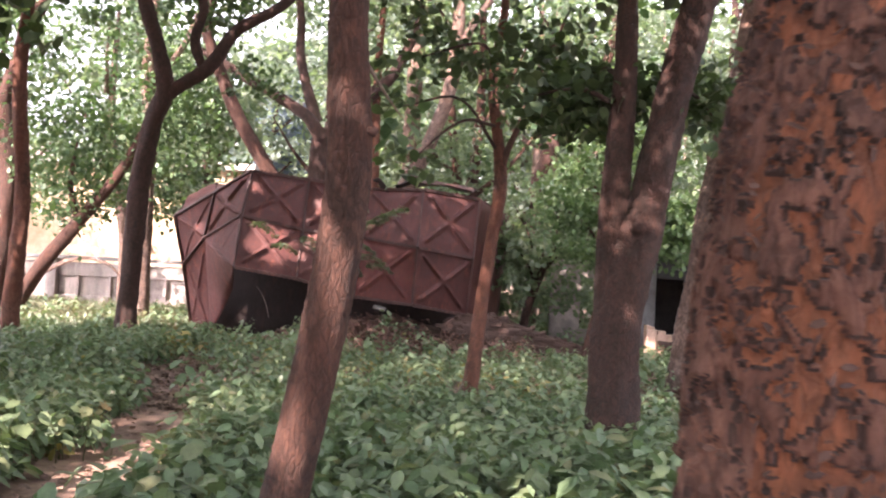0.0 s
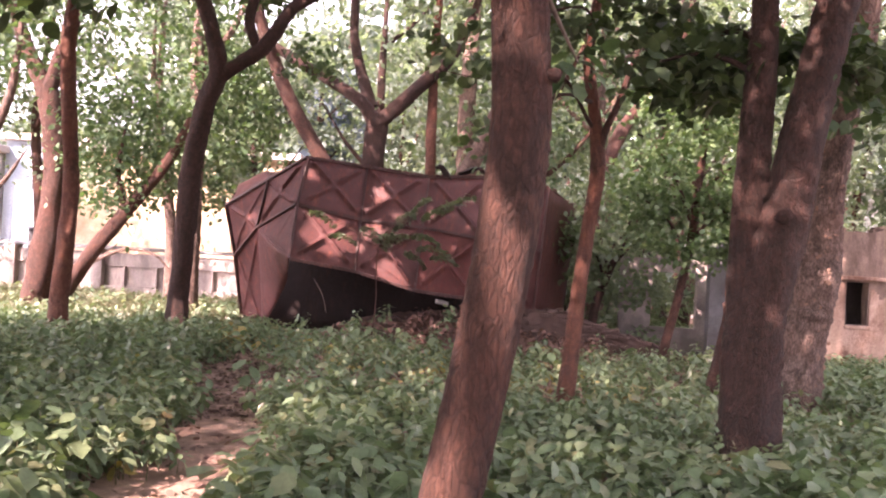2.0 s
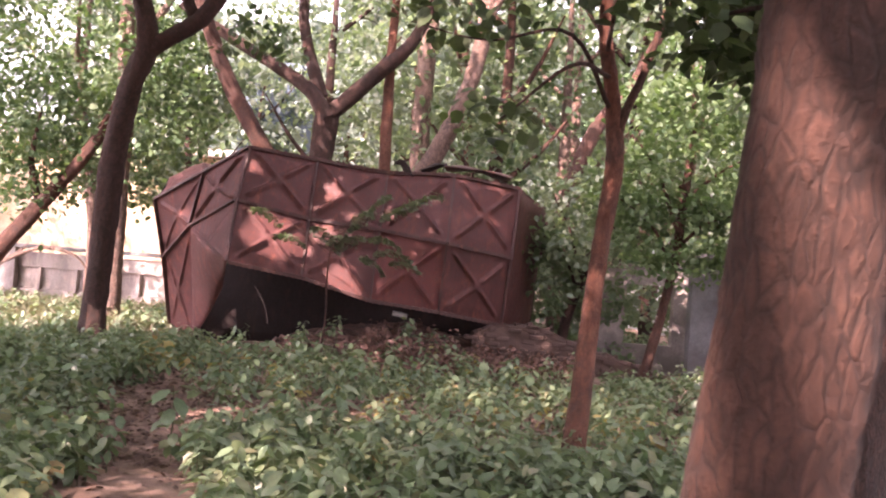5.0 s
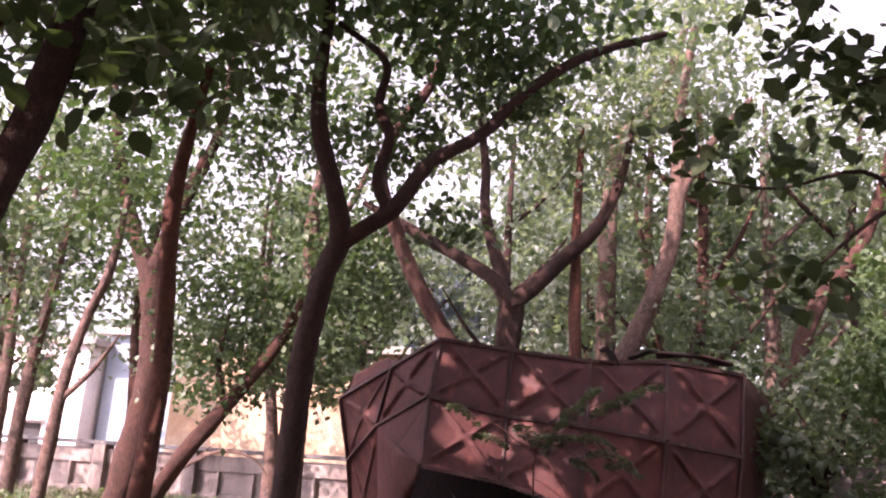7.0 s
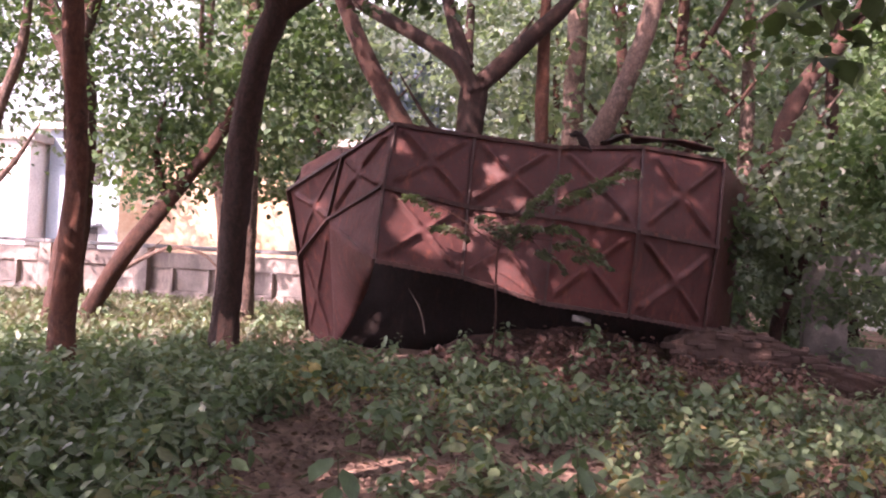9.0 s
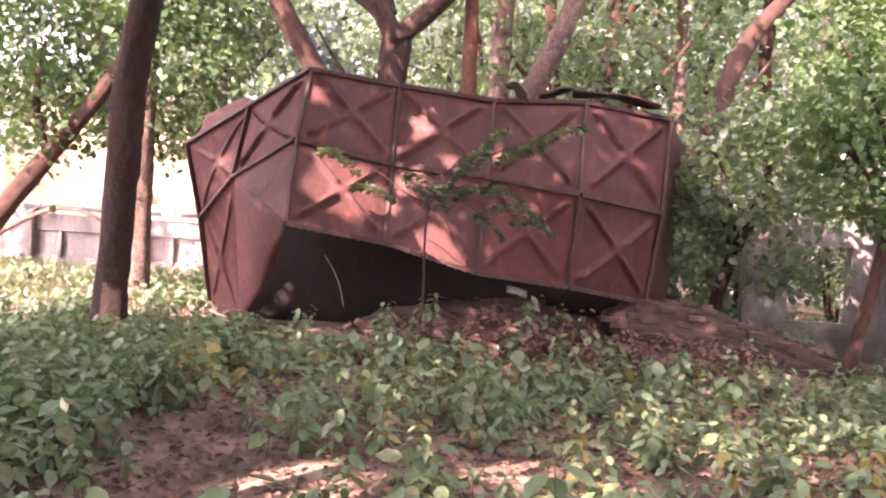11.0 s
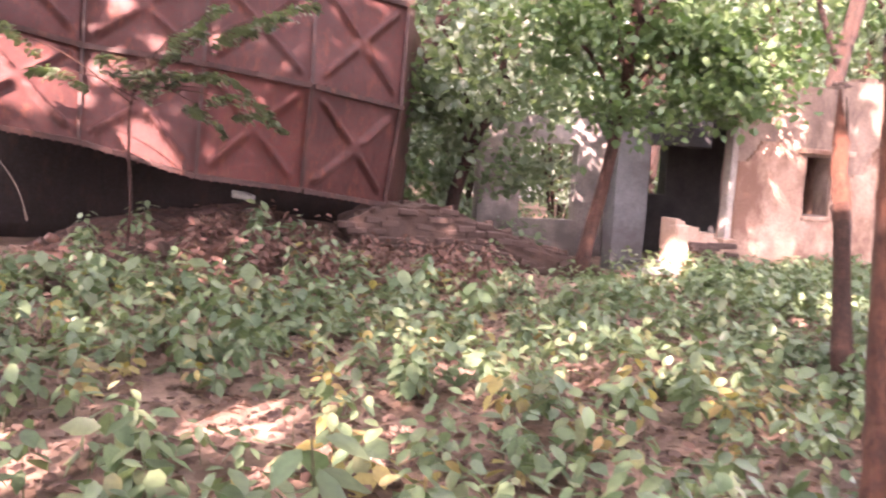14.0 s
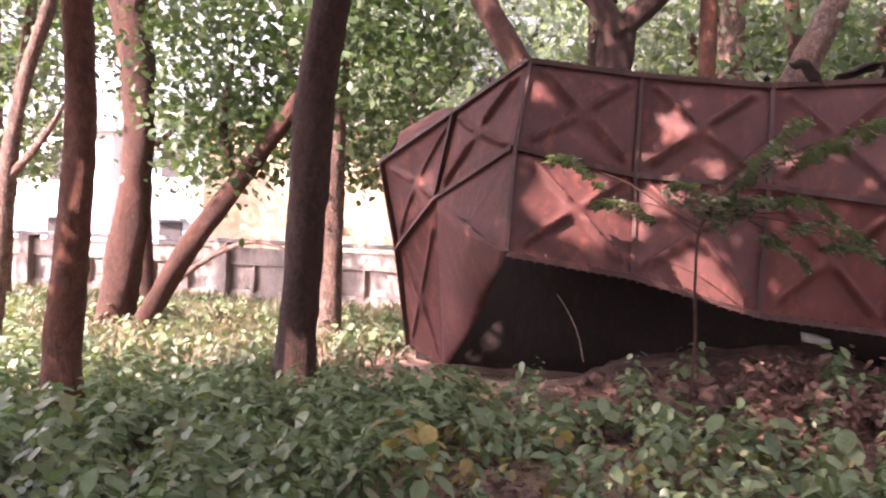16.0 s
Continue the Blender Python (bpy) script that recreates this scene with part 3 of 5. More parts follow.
def flange(name, a, b, parent, w=0.05, h=0.035, mat=None, bolts=True, out=(0, -1, 0)):
    a, b = Vector(a), Vector(b)
    t = (b - a).normalized()
    o = Vector(out)
    o = (o - o.dot(t) * t).normalized()
    s = t.cross(o)
    bm = bmesh.new()

    def bar(p, q, hw, o0, o1):
        vs = [bm.verts.new(e + s * k * hw + o * oo) for e in (p, q) for k, oo in ((-1, o0), (1, o0), (1, o1), (-1, o1))]
        for f in ((0, 1, 2, 3), (7, 6, 5, 4), (0, 4, 5, 1), (1, 5, 6, 2), (2, 6, 7, 3), (3, 7, 4, 0)):
            bm.faces.new([vs[i] for i in f])
    bar(a, b, w / 2, -0.02, h)
    for v in bm.verts:
        v.co -= parent.location
    ob = part(name, bm, mat or M_FLANGE, parent)
    if bolts:
        k = int((b - a).length / 0.1)
        for i in range(k):
            nut = new("bolt", BOLT)
            nut.parent = ob
            p = a + (b - a) * (i + 0.5) / k + o * h * 0.6 - Vector(parent.location)
            nut.matrix_local = Matrix.Translation(p) @ s.to_track_quat('Z', 'Y').to_matrix().to_4x4() @ Matrix.Diagonal((1, 1, (w + 0.03) / 0.08, 1))
    return ob


def bolt_mesh():
    bm = bmesh.new()
    bmesh.ops.create_cone(bm, cap_ends=True, segments=6, radius1=0.013, radius2=0.013, depth=0.08)
    me = bpy.data.meshes.new("bolt")
    bm.to_mesh(me)
    bm.free()
    me.materials.append(M_TANK)
    return me


BOLT = bolt_mesh()


def sheet(name, pts, n, mat, parent, warp=0.05, seed=0, thick=0.008):
    a, b, c, d = (np.array(p, float) for p in pts)
    u, v = np.meshgrid(np.linspace(0, 1, n + 1), np.linspace(0, 1, n + 1))
    U, Vv = u[..., None], v[..., None]
    P = (1 - U) * (1 - Vv) * a + U * (1 - Vv) * b + (1 - U) * Vv * c + U * Vv * d
    ph = np.random.default_rng(seed).uniform(0, 6.28, 4)
    P[..., 2] += warp * (np.sin(5 * u + ph[0]) + np.sin(7 * v + ph[1]) + np.sin(9 * u + 6 * v + ph[2]) * 0.6)
    i = np.arange(n)[:, None] * (n + 1) + np.arange(n)[None]
    F = np.stack([i, i + 1, i + n + 2, i + n + 1], -1).reshape(-1, 4)
    ob = tri_mesh(name, P.reshape(-1, 3) - np.array(parent.location), F, mat, parent, True)
    so = ob.modifiers.new("thickness", 'SOLIDIFY')
    so.thickness = thick
    return ob


def steel_tank():
    tank = empty("sectional_water_tank", (-1.0, 16.6, 0.3), "collapsed rust-brown pressed-steel panel water tank tilted on rubble", "water tank")
    for j in range(2):
        for i in range(4):
            m = M_TANK_RED if (j == 1 and i == 2) else M_TANK
            pressed_panel("panel", TF[j][i], TF[j][i + 1], TF[j + 1][i], TF[j + 1][i + 1], m, tank, warp=0.03, seed=10 * j + i)
    pressed_panel("panel", E10, TF[0][0], E11, TF[1][0], M_TANK, tank, warp=0.04, seed=31)
    pressed_panel("panel", E20, E10, E21, E11, M_TANK, tank, 0.04, warp=0.03, seed=32)
    # folded lower panels of the end
    fold = tuple(0.62 * a + 0.38 * b for a, b in zip(E11, TF[2][0]))
    pressed_panel("folded_panel", TF[1][0], E11, TF[2][0], fold, M_TANK, tank, 0.02, warp=0.03, seed=33, crease='bc')
    sheet("crumpled_plate", (E11, TF[2][0], E12, (-3.80, 16.2, 1.05)), 14, M_TANK, tank, 0.02, 35)
    pressed_panel("crumpled_panel", E21, E11, E22, E12, M_TANK, tank, 0.04, warp=0.05, seed=34)
    # joints
    for j in range(3):
        for i in range(4):
            flange("flange", TF[j][i], TF[j][i + 1], tank, h=0.075 if j == 1 else 0.06)
    for i in range(5):
        for j in range(2):
            flange("flange", TF[j][i], TF[j + 1][i], tank, w=0.035, h=0.05, bolts=False)
    for a, b in ((TF[0][0], E10), (E10, E20), (TF[1][0], E11), (E10, E11), (E20, E21), (E11, E21), (E21, E22)):
        flange("flange", a, b, tank, w=0.04, h=0.06, bolts=False, out=(-0.7, -0.7, 0.1))
    # roof, rear, far end and floor remains
    top_back = [(-3.9, 18.4, 3.45), (-2.6, 18.35, 3.35), (-1.2, 18.25, 3.1), (0.4, 18.1, 3.0), (1.9, 18.0, 3.0)]
    for i in range(4):
        sheet("roof_plate", (TF[0][i], TF[0][i + 1], top_back[i], top_back[i + 1]), 10, M_TANK, tank, 0.015, 40 + i)
    sheet("roof_plate", (E20, E10, R1, R0), 8, M_TANK, tank, 0.02, 46)
    sheet("roof_plate", (E10, TF[0][0], R0, (-3.9, 18.4, 3.45)), 8, M_TANK, tank, 0.02, 47)
    # rear wall and left inner end carry painted-in shadow, the near-black rust
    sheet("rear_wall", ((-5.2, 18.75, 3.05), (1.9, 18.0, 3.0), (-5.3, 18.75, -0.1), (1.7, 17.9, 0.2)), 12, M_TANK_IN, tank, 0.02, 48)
    sheet("end_wall", (TF[0][4], (1.9, 18.0, 3.0), TF[2][4], (1.7, 17.9, 0.5)), 10, M_TANK, tank, 0.02, 49)
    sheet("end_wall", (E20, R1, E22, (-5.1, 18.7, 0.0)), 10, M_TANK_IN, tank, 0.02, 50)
    # torn roof edges
    sheet("torn_sheet", ((-0.15, 15.5, 3.33), (0.98, 15.62, 3.28), (0.0, 16.6, 3.5), (1.1, 16.7, 3.42)), 8, M_FLANGE, tank, 0.03, 51, 0.02)
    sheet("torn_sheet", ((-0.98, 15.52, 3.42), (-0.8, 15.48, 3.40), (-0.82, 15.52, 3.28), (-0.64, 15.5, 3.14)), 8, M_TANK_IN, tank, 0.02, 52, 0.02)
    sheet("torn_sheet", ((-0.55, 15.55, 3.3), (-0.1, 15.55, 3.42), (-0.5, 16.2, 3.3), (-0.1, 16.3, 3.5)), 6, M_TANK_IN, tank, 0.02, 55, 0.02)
    sheet("bent_tab", ((-0.80, 15.36, 0.92), (-0.55, 15.38, 0.89), (-0.81, 15.26, 0.85), (-0.57, 15.26, 0.82)), 4, M_PAPER, tank, 0.012, 53, 0.01)
    return tank


steel_tank()


# ---- rubble, brick remains under and beside the tank ----
def brick_bm(sx, sy_, sz):
    return box_bm(-sx / 2, sx / 2, -sy_ / 2, sy_ / 2, -sz / 2, sz / 2, 0.012)


def broken_wall():
    wall = empty("broken_brick_wall", (2.2, 16.0, 0.0), "sloping broken dark brick wall beside the tank", "brick wall")
    bm = bmesh.new()
    prof = [(0.55, -0.2), (0.55, 0.62), (1.0, 0.80), (1.6, 0.80), (2.5, 0.50), (3.5, 0.20), (3.85, 0.08), (3.85, -0.2)]
    front = [bm.verts.new((x - 2.2, -0.28, z)) for x, z in prof]
    back = [bm.verts.new((x - 2.2, 0.4, z)) for x, z in prof]
    bm.faces.new(front)
    bm.faces.new(back[::-1])
    for k in range(len(prof)):
        k2 = (k + 1) % len(prof)
        bm.faces.new((front[k], back[k], back[k2], front[k2]))
    bmesh.ops.subdivide_edges(bm, edges=bm.edges[:], cuts=7, use_grid_fill=True)
    for v in bm.verts:
        v.co += noise.noise_vector(v.co * 5) * 0.05 + noise.noise_vector(v.co * 14) * 0.02
    part("core", bm, M_MORTAR, wall)
    r = np.random.default_rng(3)
    tops_x, tops_z = zip(*prof[1:-1])
    src = [part("brick", brick_bm(0.23, 0.12, 0.075), M_BRICK, wall) for _ in range(1)]
    meshes = [src[0].data]
    count = 0
    for row in range(13):
        z = -0.12 + row * 0.085
        x = 0.5 + (row % 2) * 0.12
        while x < 3.75:
            if z < np.interp(x, tops_x, tops_z) - 0.02 and r.random() < 0.85:
                ob = src[0] if count == 0 else new("brick", meshes[0])
                ob.parent = wall
                ob.location = (x - 2.2 + r.normal(0, 0.02), -0.235 + r.normal(0, 0.03), z + r.normal(0, 0.014))
                ob.rotation_euler = (r.normal(0, 0.1), r.normal(0.03, 0.09), r.normal(0, 0.12))
                count += 1
            x += 0.245
    # loose bricks along the crest
    for k in range(14):
        x = r.uniform(0.5, 3.6)
        ob = new("brick", meshes[0])
        ob.parent = wall
        ob.location = (x - 2.2, r.uniform(-0.25, 0.3), np.interp(x, tops_x, tops_z) - 0.005)
        ob.rotation_euler = (r.normal(0, 0.2), r.normal(0.25, 0.15), r.uniform(0, 3))


def rubble():
    """Loose heap of earth, broken brick and dry leaves in front of and under the tank."""
    heap = empty("rubble_heap", (-0.4, 15.2, 0.0), "heap of reddish earth and broken brick under the tank", "rubble")
    xs, ys = np.meshgrid(np.linspace(-3.3, 3.4, 70), np.linspace(13.6, 17.4, 40))
    crest = np.interp(xs, [-3.3, -2.4, -0.5, 1.0, 2.2, 3.4], [0.0, 0.30, 0.46, 0.06, -0.22, -0.30])
    z = ground_z(xs, ys) * 0.5 + crest * np.clip((ys - 13.7) / 2.0, 0, 1) ** 1.2 - 0.05
    r = np.random.default_rng(9)
    z = z + r.normal(0, 0.02, z.shape)
    z = np.where((xs < -3.2) | (xs > 3.3) | (ys < 13.7) | (ys > 17.3), -0.15, z)
    V = np.stack([xs + 0.4, ys - 15.2, z], -1).reshape(-1, 3)
    ny, nx = xs.shape
    i = np.arange(ny - 1)[:, None] * nx + np.arange(nx - 1)[None]
    F = np.stack([i, i + 1, i + nx + 1, i + nx], -1).reshape(-1, 4)
    tri_mesh("earth", V, F, M_RUBBLE, heap, True)
    src = part("brick_fragment", box_bm(-0.08, 0.08, -0.055, 0.055, -0.035, 0.035, 0.012, 0.02), M_BRICK_LIGHT, heap)
    src2 = part("brick_fragment", box_bm(-0.12, 0.12, -0.05, 0.05, -0.03, 0.03, 0.012, 0.015), M_BRICK, heap)
    for k in range(230):
        x, y = r.uniform(-2.9, 3.2), 13.9 + 1.9 * r.random() ** 0.8
        zz = float(np.interp(x, [-3.3, -2.4, -0.5, 1.0, 2.2, 3.4], [0.0, 0.30, 0.46, 0.06, -0.22, -0.30]) * max(0, (y - 13.7) / 2.0) ** 1.2 + ground_z(np.array(x), np.array(y)) * 0.5)
        if k == 0:
            ob = src
        elif k == 1:
            ob = src2
        else:
            ob = new("brick_fragment", (src if r.random() < 0.5 else src2).data)
        ob.parent = heap
        ob.location = (x + 0.4, y - 15.2, zz - 0.03)
        ob.rotation_euler = tuple(r.uniform(-0.7, 0.7, 2)) + (r.uniform(0, 6.28),)
        ob.scale = (r.uniform(0.5, 1.2),) * 3
    # dry leaves and low herbs on the heap
    n = 3800
    x, y = r.uniform(-3.2, 3.6, n), r.uniform(13.3, 15.9, n)
    zz = np.interp(x, [-3.3, -2.4, -0.5, 1.0, 2.2, 3.4], [0.0, 0.30, 0.46, 0.06, -0.22, -0.30]) * np.clip((y - 13.7) / 2.0, 0, 1) ** 1.2 + ground_z(x, y) * 0.5
    P = np.stack([x, y, zz - 0.03 + r.uniform(0, 0.04, n)], -1)
    ob = leaves("dry_leaves", P, r.uniform(0, 6.28, n), r.normal(0.1, 0.4, n), r.uniform(0.04, 0.10, n), np.full(n, 1.0), M_LITTER, None, r.normal(0, 0.6, n))
    tagged(ob, "dry reddish-brown leaves lying over the rubble", "leaf litter", "", "stuff")


broken_wall()
rubble()


# ---- trees seen clearly ----
def tree_a():
    t = tree("forked_tree", (-5.42, 14.8, 0.05), "dark-barked forked tree with a long crooked side limb")
    limb("trunk", [(-5.44, 14.8, -0.1), (-5.42, 14.8, 0.6), (-5.36, 14.8, 2.0), (-5.27, 14.75, 3.3), (-5.05, 14.6, 4.2), (-4.82, 14.45, 4.69), (-4.99, 14.4, 5.53), (-5.25, 14.4, 6.27), (-5.39, 14.4, 7.23), (-5.35, 14.4, 8.4), (-5.4, 14.4, 9.8)],
         [0.215, 0.20, 0.185, 0.18, 0.18, 0.175, 0.14, 0.13, 0.12, 0.10, 0.07], M_BARK_DARK, t, flare=0.25, seed=1)
    limb("branch", [(-4.85, 14.45, 4.6), (-4.4, 14.4, 4.91), (-4.07, 14.4, 5.14), (-3.52, 14.4, 5.9), (-2.78, 14.4, 6.35), (-2.13, 14.4, 7.03), (-1.22, 14.4, 7.62), (-0.07, 14.4, 7.96)],
         [0.13, 0.12, 0.13, 0.11, 0.1, 0.085, 0.07, 0.05], M_BARK_DARK, t, seed=2, sides=10)
    limb("branch", [(-4.1, 14.4, 5.12), (-4.3, 14.4, 5.63), (-4.17, 14.4, 6.36), (-4.39, 14.4, 6.83), (-4.31, 14.4, 7.5), (-5.16, 14.4, 8.3)],
         [0.09, 0.09, 0.08, 0.08, 0.07, 0.05], M_BARK_DARK, t, seed=3, sides=10)
    # the clumps at y 12.4 and 12.5, above the view, are added for shade
    crown(t, [(-5.2, 14.6, 9.6, 2.2, 2.0, 1.4, 90), (-2.2, 14.3, 8.4, 2.0, 1.2, 1.0, 60), (-4.0, 12.4, 9.2, 2.6, 2.2, 1.2, 110), (-6.5, 12.5, 9.0, 2.2, 2.0, 1.0, 70)], 24, 0.2, M_LEAF, 101)
    crown(t, [(-4.3, 15.0, 6.7, 0.9, 0.7, 0.6, 22), (-2.5, 14.8, 7.3, 1.1, 0.7, 0.5, 24), (-5.9, 15.0, 6.6, 0.8, 0.7, 0.7, 18), (-3.2, 14.9, 5.1, 0.5, 0.5, 0.35, 8)], 22, 0.14, M_LEAF, 131, 0.2, name="low_foliage")


def tree_h():
    t = tree("slim_tree", (-6.74, 13.2, 0.0), "slim grey-brown tree with a reddish base")
    limb("trunk", [(-6.72, 13.2, -0.1), (-6.78, 13.2, 0.47), (-6.73, 13.2, 1.58), (-6.7, 13.2, 2.46), (-6.8, 13.2, 3.44), (-6.9, 13.2, 5.0), (-6.7, 13.3, 7.0)],
         [0.17, 0.145, 0.135, 0.13, 0.125, 0.11, 0.07], M_BARK_RED, t, flare=0.3, seed=4)
    crown(t, [(-6.9, 12.4, 7.6, 2.2, 2.2, 1.3, 110)], 24, 0.2, M_LEAF, 102)


def tree_e():
    t = tree("branching_tree", (-10.95, 20.0, -0.05), "brown tree leaning and branching into several upright limbs")
    limb("trunk", [(-11.05, 20, -0.3), (-10.95, 20, 0.5), (-10.75, 20, 2.2), (-10.7, 20, 3.6), (-10.85, 20, 4.7), (-11.06, 20, 5.45)], [0.36, 0.31, 0.28, 0.27, 0.28, 0.25], M_BARK, t, flare=0.3, seed=5)
    limb("branch", [(-11.0, 20, 5.2), (-11.65, 20, 6.45), (-12.38, 20, 8.55), (-12.93, 20, 10.79)], [0.2, 0.17, 0.14, 0.08], M_BARK, t, seed=6, sides=10)
    limb("branch", [(-11.0, 20, 5.2), (-10.71, 20, 6.33), (-10.32, 20, 7.42), (-9.81, 20, 8.82), (-9.71, 20, 10.13), (-10.14, 20, 12.25)], [0.2, 0.17, 0.15, 0.13, 0.11, 0.06], M_BARK, t, seed=7, sides=10)
    crown(t, [(-12.6, 20, 10, 2.6, 2.2, 2.6, 100), (-9.6, 20, 10.2, 2.4, 2.0, 2.4, 90), (-11.5, 20.5, 7.0, 1.6, 1.2, 1.4, 30)], 26, 0.17, M_LEAF, 103)


def tree_slant():
    t = tree("slanting_tree", (-10.25, 19.5, -0.05), "slender dark tree slanting steeply to one side")
    limb("trunk", [(-10.35, 19.5, -0.3), (-9.95, 19.5, 0.45), (-9.4, 19.5, 1.35), (-8.5, 19.5, 2.55), (-7.7, 19.5, 3.6), (-7.21, 19.5, 4.56), (-6.9, 19.5, 5.6)], [0.2, 0.18, 0.17, 0.15, 0.13, 0.1, 0.06], M_BARK, t, seed=8)
    limb("branch", [(-8.6, 19.5, 2.4), (-8.9, 19.6, 3.3), (-8.8, 19.6, 4.4)], [0.08, 0.06, 0.03], M_BARK, t, seed=81, sides=8)
    crown(t, [(-7.2, 19.6, 5.6, 1.7, 1.4, 1.2, 50), (-8.9, 19.7, 4.4, 1.3, 1.2, 1.3, 70), (-8.9, 19.8, 2.9, 0.8, 0.7, 0.6, 22), (-9.6, 21.5, 4.0, 1.5, 1.0, 1.2, 40), (-7.2, 21.5, 3.6, 1.2, 1.0, 0.9, 30), (-6.4, 19.8, 4.2, 1.1, 1.2, 1.2, 30)], 26, 0.15, M_LEAF, 104)


def tree_pale():
    t = tree("pale_tree", (-7.12, 20.0, -0.05), "straight pale-barked tree standing in the grass")
    limb("trunk", [(-7.1, 20, -0.3), (-7.14, 20, 1.5), (-7.16, 20, 3.0), (-7.14, 20, 4.6), (-7.3, 20, 6.5), (-7.2, 20, 8.5)], [0.24, 0.2, 0.19, 0.18, 0.15, 0.08], M_BARK_PALE, t, flare=0.3, seed=9)
    limb("branch", [(-7.25, 20, 5.9), (-6.4, 20.1, 7.2), (-6.0, 20.2, 8.6)], [0.1, 0.08, 0.04], M_BARK_PALE, t, seed=91, sides=8)
    crown(t, [(-7.0, 20.1, 8.2, 2.3, 2.0, 2.0, 95), (-6.3, 20.3, 5.6, 1.2, 1.0, 0.9, 22)], 26, 0.16, M_LEAF, 105)


def tree_c():
    t = tree("dark_forked_tree", (-2.83, 19.7, 0.1), "dark tree behind the tank forking into spreading limbs")
    limb("trunk", [(-2.85, 19.7, -0.2), (-2.83, 19.7, 2.97), (-2.81, 19.7, 3.65), (-2.76, 19.7, 4.5), (-2.75, 19.7, 4.95)], [0.3, 0.26, 0.25, 0.26, 0.24], M_BARK_DARK, t, seed=12)
    limb("branch", [(-2.75, 19.6, 4.75), (-3.04, 19.5, 5.23), (-3.77, 19.5, 5.69), (-4.51, 19.5, 6.1), (-5.28, 19.5, 6.52), (-6.01, 19.5, 6.9)], [0.19, 0.16, 0.14, 0.13, 0.11, 0.06], M_BARK_DARK, t, seed=13, sides=10)
    limb("branch", [(-2.89, 19.7, 5.2), (-3.22, 19.7, 6.12), (-3.38, 19.7, 6.73), (-3.43, 19.7, 7.75), (-3.63, 19.7, 9.06)], [0.15, 0.13, 0.12, 0.1, 0.06], M_BARK_DARK, t, seed=14, sides=10)
    limb("branch", [(-2.75, 19.7, 4.8), (-2.36, 19.7, 5.15), (-1.69, 19.7, 5.85), (-1.13, 19.7, 6.4), (-0.69, 19.7, 7.26), (-0.3, 19.7, 9.0)], [0.2, 0.19, 0.16, 0.14, 0.11, 0.06], M_BARK_DARK, t, seed=15, sides=10)
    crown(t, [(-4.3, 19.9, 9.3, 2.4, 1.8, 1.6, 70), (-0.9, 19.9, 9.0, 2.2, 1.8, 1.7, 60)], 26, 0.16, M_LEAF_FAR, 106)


def tree_i():
    t = tree("leaning_tree", (-2.6, 17.9, 0.1), "leaning crooked tree rising from behind the tank corner")
    limb("trunk", [(-2.4, 18.75, -0.2), (-2.91, 18.7, 2.1), (-3.75, 18.6, 3.75), (-4.35, 18.5, 4.72), (-4.85, 18.4, 5.7), (-5.1, 18.3, 6.35), (-5.3, 18.2, 6.95), (-5.15, 18.2, 7.9), (-4.4, 18.2, 9.1), (-4.2, 18.2, 10.8)],
         [0.2, 0.19, 0.17, 0.16, 0.15, 0.14, 0.13, 0.12, 0.1, 0.06], M_BARK, t, seed=16, sides=12)
    crown(t, [(-4.5, 18.3, 10.4, 1.8, 1.6, 1.3, 55)], 26, 0.15, M_LEAF, 107)


